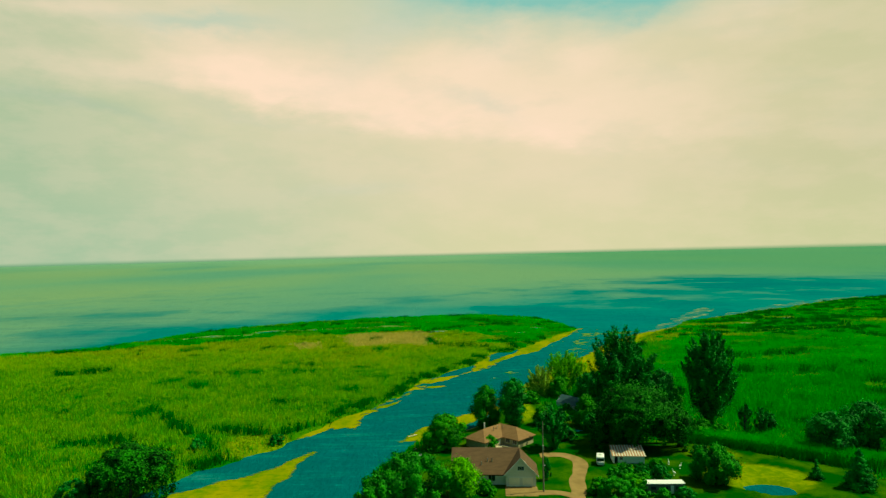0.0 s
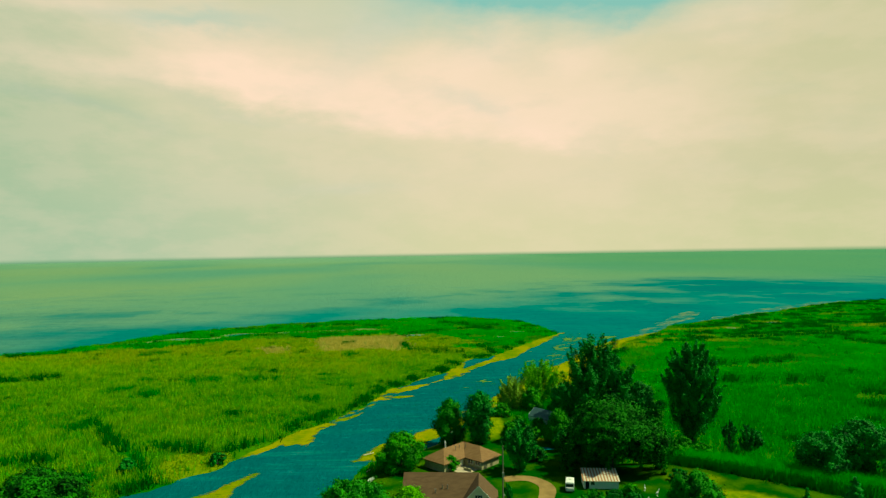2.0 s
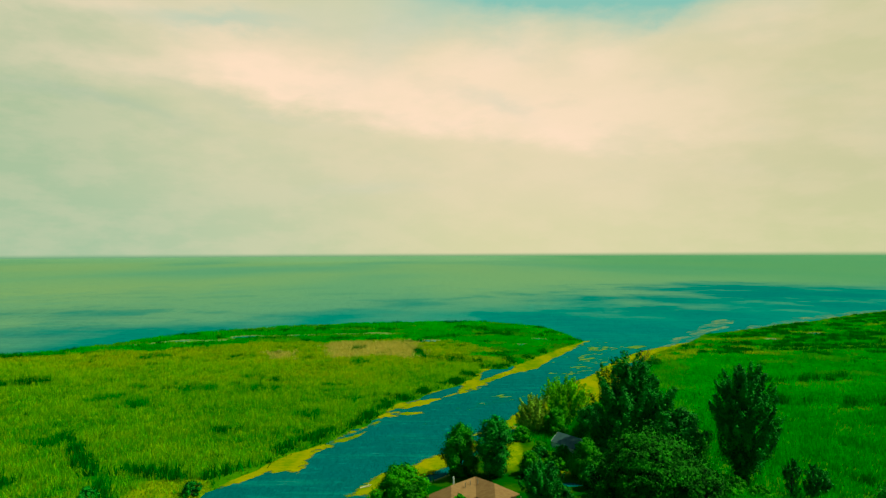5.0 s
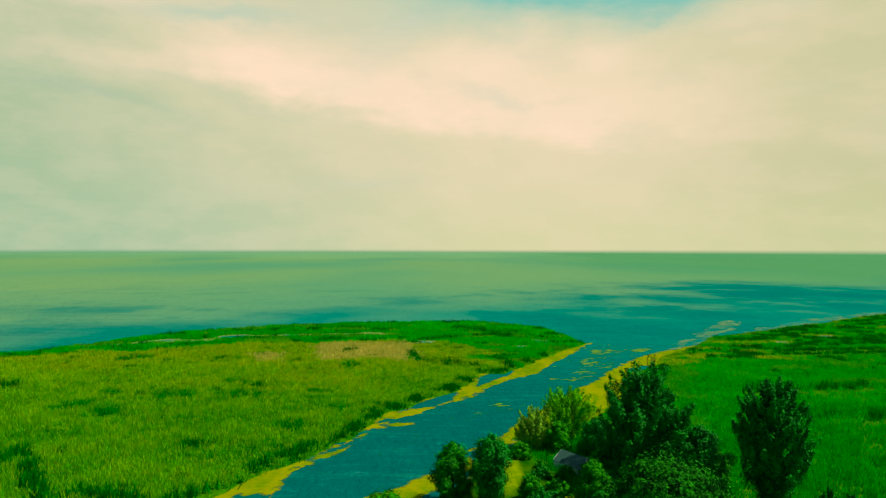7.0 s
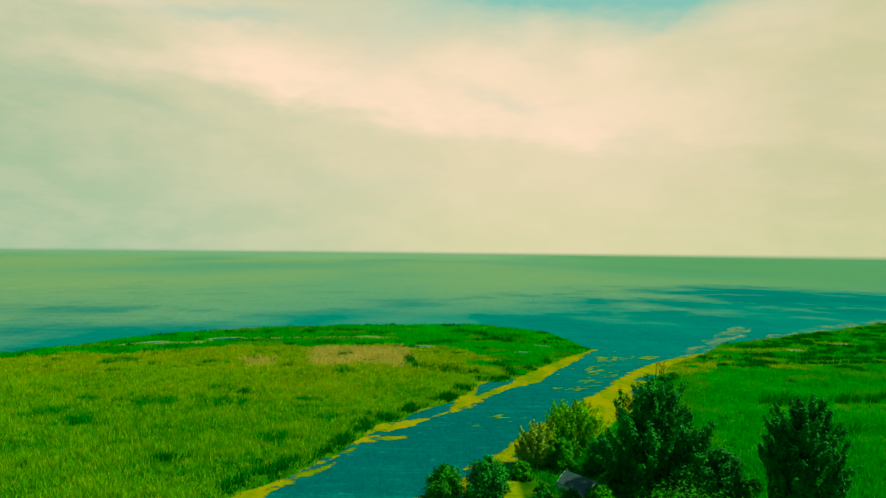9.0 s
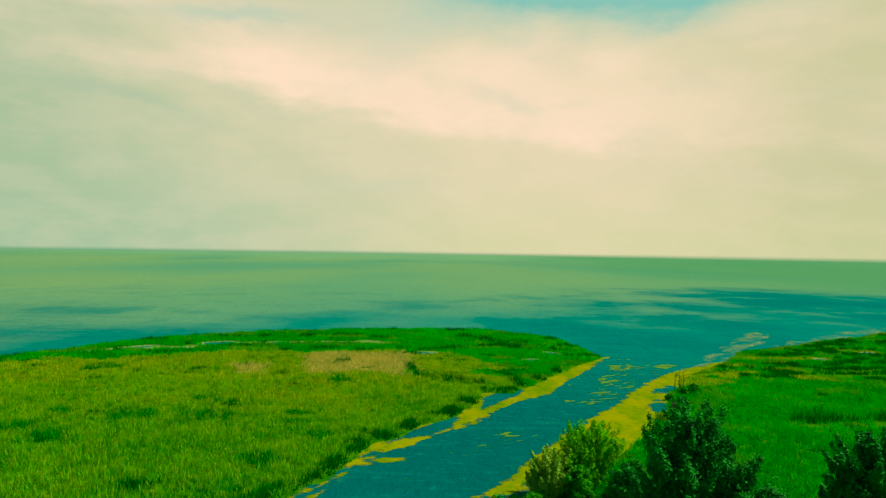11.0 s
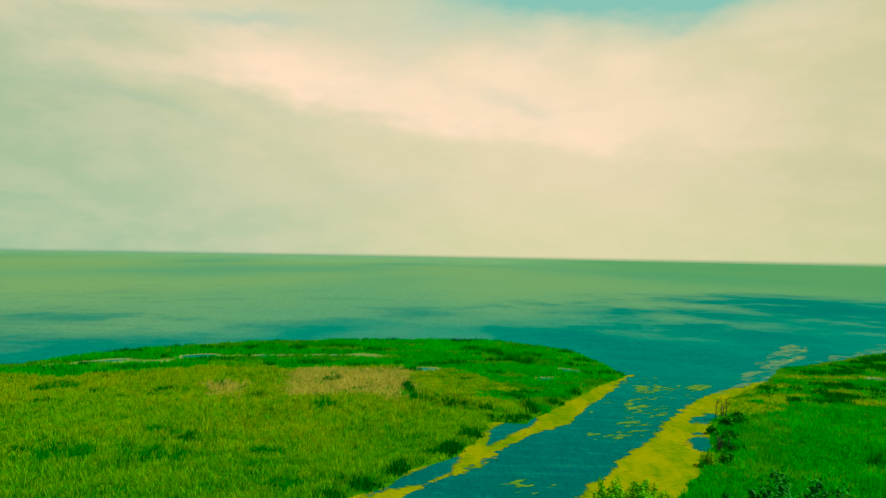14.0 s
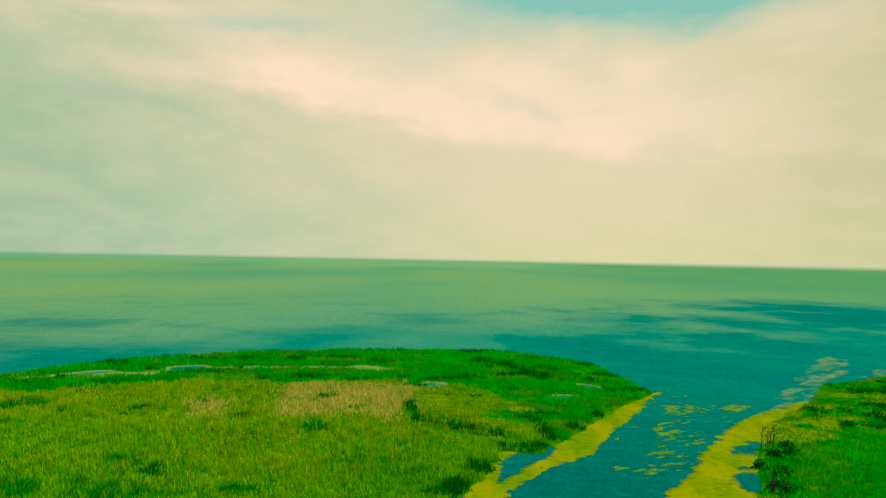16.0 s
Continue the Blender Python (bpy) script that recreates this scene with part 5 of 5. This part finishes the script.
# the shed with a striped roof, below the willow
g3 = z_at(37, 172)
shed = thing("shed", Matrix.Translation((37.9, 170.8, g3)) @ pose(0, 0, 0, 0, 0, -6) @ Matrix.Diagonal((0.92, 1, 1, 1)), "low shed with a rust-and-white striped metal roof", "shed")
part("wall", boxed(-4.4, -2.4, -0.3, 4.4, 2.6, 1.95), M_TEAL, shed, "pale green siding")
for k in range(24):
    x0 = -4.7 + k * 9.4 / 24
    part("roof_sheet", prism([[(x0, -2.9, 2.0), (x0 + 0.385, -2.9, 2.0), (x0 + 0.385, 2.9, 3.2), (x0, 2.9, 3.2)]], 0.10 if k % 2 else 0.04), M_PALE if k % 2 else M_RUST, shed, "pale metal sheet" if k % 2 else "rusty metal sheet")
part("back_wall", boxed(-4.4, 2.3, 1.96, 4.4, 2.58, 2.95), M_TEAL, shed)
window(shed, -2.6, 0.9, -1.7, 1.8, -2.42)
part("door", boxed(-4.0, -2.46, 0, -3.1, -2.4, 1.85), M_DKROOF, shed, "dark open doorway")

# the cottage behind the trees
g4 = z_at(35, 228)
cot = thing("cottage", Matrix.Translation((35.4, 228.6, g4)) @ pose(0, 0, 0, 0, 0, -52), "small pale green cottage with a blue-grey gabled roof", "house")
part("wall", gable_wall(bmesh.new(), -4.8, 4.8, -2.8, 2.8, -0.3, 2.4, 4.3, "x"), M_TEAL, cot, "pale green siding")
for s in (-1, 1):
    part("roof", prism([[(-4.6, s * 3.2, 2.2), (4.6, s * 3.2, 2.2), (4.6, 0, 4.5), (-4.6, 0, 4.5)]], 0.15), M_SLATE, cot, "blue-grey shingle roof")
window(cot, -1.0, 0.9, 0.2, 1.9, -2.82)

# ---- vehicles and yard things ----
g5 = z_at(30, 171)
rv = thing("motorhome", Matrix.Translation((30.2, 168.6, g5)) @ pose(0, 0, 0, 0, 0, -14) @ Matrix.Diagonal((0.86, 0.72, 0.82, 1)), "white motorhome with a dark windscreen parked by the shed", "vehicle")
bm = boxed(-1.15, -2.4, 0.45, 1.15, 2.9, 2.75, bevel=0.18)
body = part("body", bm, M_WHITE, rv, "white body")
part("bonnet", boxed(-1.05, -3.1, 0.45, 1.05, -2.35, 1.45, bevel=0.15), M_WHITE, rv)
part("windscreen", boxed(-1.0, -2.46, 1.45, 1.0, -2.36, 2.35, bevel=0.04), M_GLASS, rv, "dark windscreen")
part("side_window", boxed(-1.23, -1.0, 1.6, -1.17, 0.4, 2.3), M_GLASS, rv, "dark side window")
part("roof_unit", boxed(-0.45, 0.5, 2.73, 0.45, 1.4, 2.98, bevel=0.08), M_WHITE, rv, "white roof air unit")
for s in (-0.75, 0.75):
    part("headlight", boxed(s - 0.15, -3.14, 0.85, s + 0.15, -3.06, 1.05, bevel=0.03), M_METAL, rv)
for wx_, wy_ in ((-1.02, -2.1), (1.02, -2.1), (-1.02, 1.7), (1.02, 1.7)):
    wh = part("wheel", tube(bmesh.new(), [(wx_ - 0.13, wy_, 0.38), (wx_ + 0.13, wy_, 0.38)], (0.38, 0.38), 16), M_TYRE, rv, "black tyre")
    part("rim", tube(bmesh.new(), [(wx_ - 0.14, wy_, 0.38), (wx_ + 0.14, wy_, 0.38)], (0.2, 0.2), 12), M_METAL, wh)

g6 = z_at(40, 151)
trl = thing("camping_trailer", Matrix.Translation((39.4, 147.3, g6)) @ pose(0, 0, 0, 0, 0, -3), "long camping trailer with a white flat roof and shade-dark sides", "trailer")
# side colour is darkened to hold the shade below the roof
part("body", boxed(-4.3, -1.2, 0.5, 4.3, 1.2, 2.75, bevel=0.12), M_DIM, trl, "grey-green sides coloured dark for shade")
part("roof", boxed(-4.4, -1.28, 2.755, 4.4, 1.28, 2.86, bevel=0.04), M_WHITE, trl, "white flat roof")
for x0 in (-3.3, -0.6, 2.2):
    part("window", boxed(x0, -1.23, 1.5, x0 + 1.1, -1.17, 2.15), M_GLASS, trl, "dark window")
part("door", boxed(1.1, -1.235, 0.55, 1.8, -1.18, 2.4), M_TRIM, trl)
part("hitch", tube(bmesh.new(), [(-4.3, 0, 0.6), (-5.4, 0, 0.5)], (0.06, 0.05), 6), M_METAL, trl)
for s in (-0.5, 0.5):
    part("wheel", tube(bmesh.new(), [(s, -1.24, 0.36), (s, -1.0, 0.36)], (0.36, 0.36), 14), M_TYRE, trl, "black tyre")
    part("wheel", tube(bmesh.new(), [(s, 1.0, 0.36), (s, 1.24, 0.36)], (0.36, 0.36), 14), M_TYRE, trl, "black tyre")

pole = thing("utility_pole", Matrix.Translation((12.2, 150.5, z_at(12.2, 150.5))), "tall weathered utility pole beside the garage", "pole")
part("post", tube(bmesh.new(), [(0, 0, -0.5), (0, 0, 7), (0.12, 0, 16.4)], (0.19, 0.16, 0.10), 8), M_POLE, pole)
part("transformer", tube(bmesh.new(), [(0.05, -0.40, 10.0), (0.05, -0.40, 11.0)], (0.22, 0.22), 12), M_METAL, pole, "grey transformer can")
part("bracket", boxed(-0.05, -0.4, 10.3, 0.05, 0.0, 10.4), M_METAL, pole)
arm = part("lamp_arm", tube(bmesh.new(), [(0, -0.1, 6.2), (0.1, -0.7, 6.7), (0.1, -1.4, 6.75)], (0.05, 0.045, 0.04), 6), M_METAL, pole, "grey metal lamp arm")
part("lamp_head", boxed(-0.08, -1.75, 6.62, 0.28, -1.3, 6.78, bevel=0.05), M_METAL, arm)


def ornament(x, y, h, turn):
    """A long-legged wading bird as one plain mesh."""
    top = thing("garden_statue", Matrix.Translation((x, y, z_at(x, y))) @ pose(0, 0, 0, 0, 0, turn), "white garden statue of a wading bird on the grass", "statue", "white garden statues")
    bm = tube(bmesh.new(), [(0, 0, 0), (0, 0, 0.05), (0, 0, 0.06), (0, 0, h * 0.36)], (0.20, 0.20, 0.05, 0.06), 8)
    tube(bm, [(-0.42, 0, h * 0.36), (-0.22, 0, h * 0.44), (0.05, 0, h * 0.50), (0.25, 0, h * 0.56), (0.30, 0, h * 0.60)], (0.03, 0.17, 0.22, 0.14, 0.05), 10)
    tube(bm, [(0.24, 0, h * 0.55), (0.36, 0, h * 0.70), (0.28, 0, h * 0.86), (0.36, 0, h * 0.97), (0.62, 0, h * 0.93)], (0.09, 0.07, 0.06, 0.08, 0.015), 8)
    part("figure", bm, M_WHITE, top)


for sx, sy, sh, st in ((45.9, 158.6, 1.7, 150), (49.2, 163.3, 1.6, 20), (47.5, 166.7, 1.3, 80)):
    ornament(sx, sy, sh, st)


# ---- driveway and paths: ribbons laid on the lawn ----
def ribbon(name, pts, width, mat, label, lift=0.05):
    p = np.array(pts, float)
    t = np.linspace(0, len(p) - 1, 14 * len(p))
    k = np.minimum(t.astype(int), len(p) - 2)
    f = (t - k)[:, None]
    pm, pn = p[np.maximum(k - 1, 0)], p[np.minimum(k + 2, len(p) - 1)]
    c = 0.5 * (2 * p[k] + (p[k + 1] - pm) * f + (2 * pm - 5 * p[k] + 4 * p[k + 1] - pn) * f * f + (3 * p[k] - pm - 3 * p[k + 1] + pn) * f ** 3)
    d = np.gradient(c, axis=0)
    d /= np.linalg.norm(d, axis=1)[:, None]
    nrm = np.stack([-d[:, 1], d[:, 0]], 1)
    rows = []
    for s in np.linspace(-1, 1, 5):
        w_ = width * 0.5 * (1 + 0.16 * vnoise(c[:, 0] + 9 * s, c[:, 1], 3.5, 41))
        q = c + nrm * (s * w_)[:, None]
        rows.append(np.stack([q[:, 0], q[:, 1], height(q[:, 0], q[:, 1]) + lift + 0.02 * (1 - s * s)], -1))
    v = np.stack(rows, 1)
    i = np.arange(v.shape[0] * 5).reshape(-1, 5)
    q = np.stack([i[:-1, :-1], i[:-1, 1:], i[1:, 1:], i[1:, :-1]], -1).reshape(-1, 4)
    return tagged(mesh_ob(name, v.reshape(-1, 3), q, mat, True), label, "driveway", kind="structure")


ribbon("driveway", [(14.5, 118), (16.8, 138), (19.6, 147), (21.6, 157), (24.2, 165), (24.8, 171.5), (22.0, 176.2), (15.5, 176.6)], 3.7, M_SAND, "sandy gravel driveway curving to the house")
ribbon("path", [(19.5, 147), (15.5, 149.5), (10, 150)], 2.8, M_SAND, "sandy spur to the garage", 0.09)


# ---- things at the water's edge ----
def dinghy(x, y, turn):
    top = thing("dinghy", Matrix.Translation((x, y, max(0.0, z_at(x, y)))) @ pose(0, 0, 0, 0, 0, turn), "small white dinghy with dark seats at the bank", "boat")
    rows = []
    for k in range(9):
        f = k / 8
        w = 0.72 * (math.sin(math.pi * min(1.0, 0.25 + f * 0.80)) ** 0.6 if f < 0.97 else 0.1)
        rows.append([(f * 2.6 - 1.3, w * c, 0.48 * (abs(c) ** 1.6) + 0.10 * f * f) for c in (-1, -0.7, -0.3, 0, 0.3, 0.7, 1)])
    bm = bmesh.new()
    vs = [[bm.verts.new(p) for p in r] for r in rows]
    for a, b in zip(vs, vs[1:]):
        for i in range(6):
            bm.faces.new((a[i], b[i], b[i + 1], a[i + 1]))
    bm.faces.new(vs[0])
    bmesh.ops.solidify(bm, geom=bm.faces[:], thickness=0.05)
    part("hull", bm, M_WHITE, top, "white hull")
    for sx in (-0.7, 0.15):
        part("seat", boxed(sx, -0.6, 0.34, sx + 0.28, 0.6, 0.39, bevel=0.01), M_DKROOF, top, "dark seat board")
    return top


def driftwood(x, y, ln, turn):
    top = thing("driftwood", Matrix.Translation((x, y, 0.12)) @ pose(0, 0, 0, 0, 0, turn), "bleached white driftwood branch in the shallow water", "driftwood", "driftwood at the bank")
    bm = tube(bmesh.new(), [(-ln / 2, 0, 0), (-ln * 0.1, 0.12, 0.10), (ln * 0.25, 0.0, 0.22), (ln / 2, 0.25, 0.45)], (0.20, 0.17, 0.12, 0.04), 8)
    part("stem", bm, M_PALE, top)
    part("branch", tube(bmesh.new(), [(ln * 0.05, 0.08, 0.12), (ln * 0.2, 0.45, 0.35), (ln * 0.28, 0.8, 0.6)], (0.09, 0.06, 0.03), 6), M_PALE, top)


dinghy(-17.6, 178.5, 70)
driftwood(-20.5, 201, 3.2, 20)
driftwood(-19.4, 187, 2.2, 50)
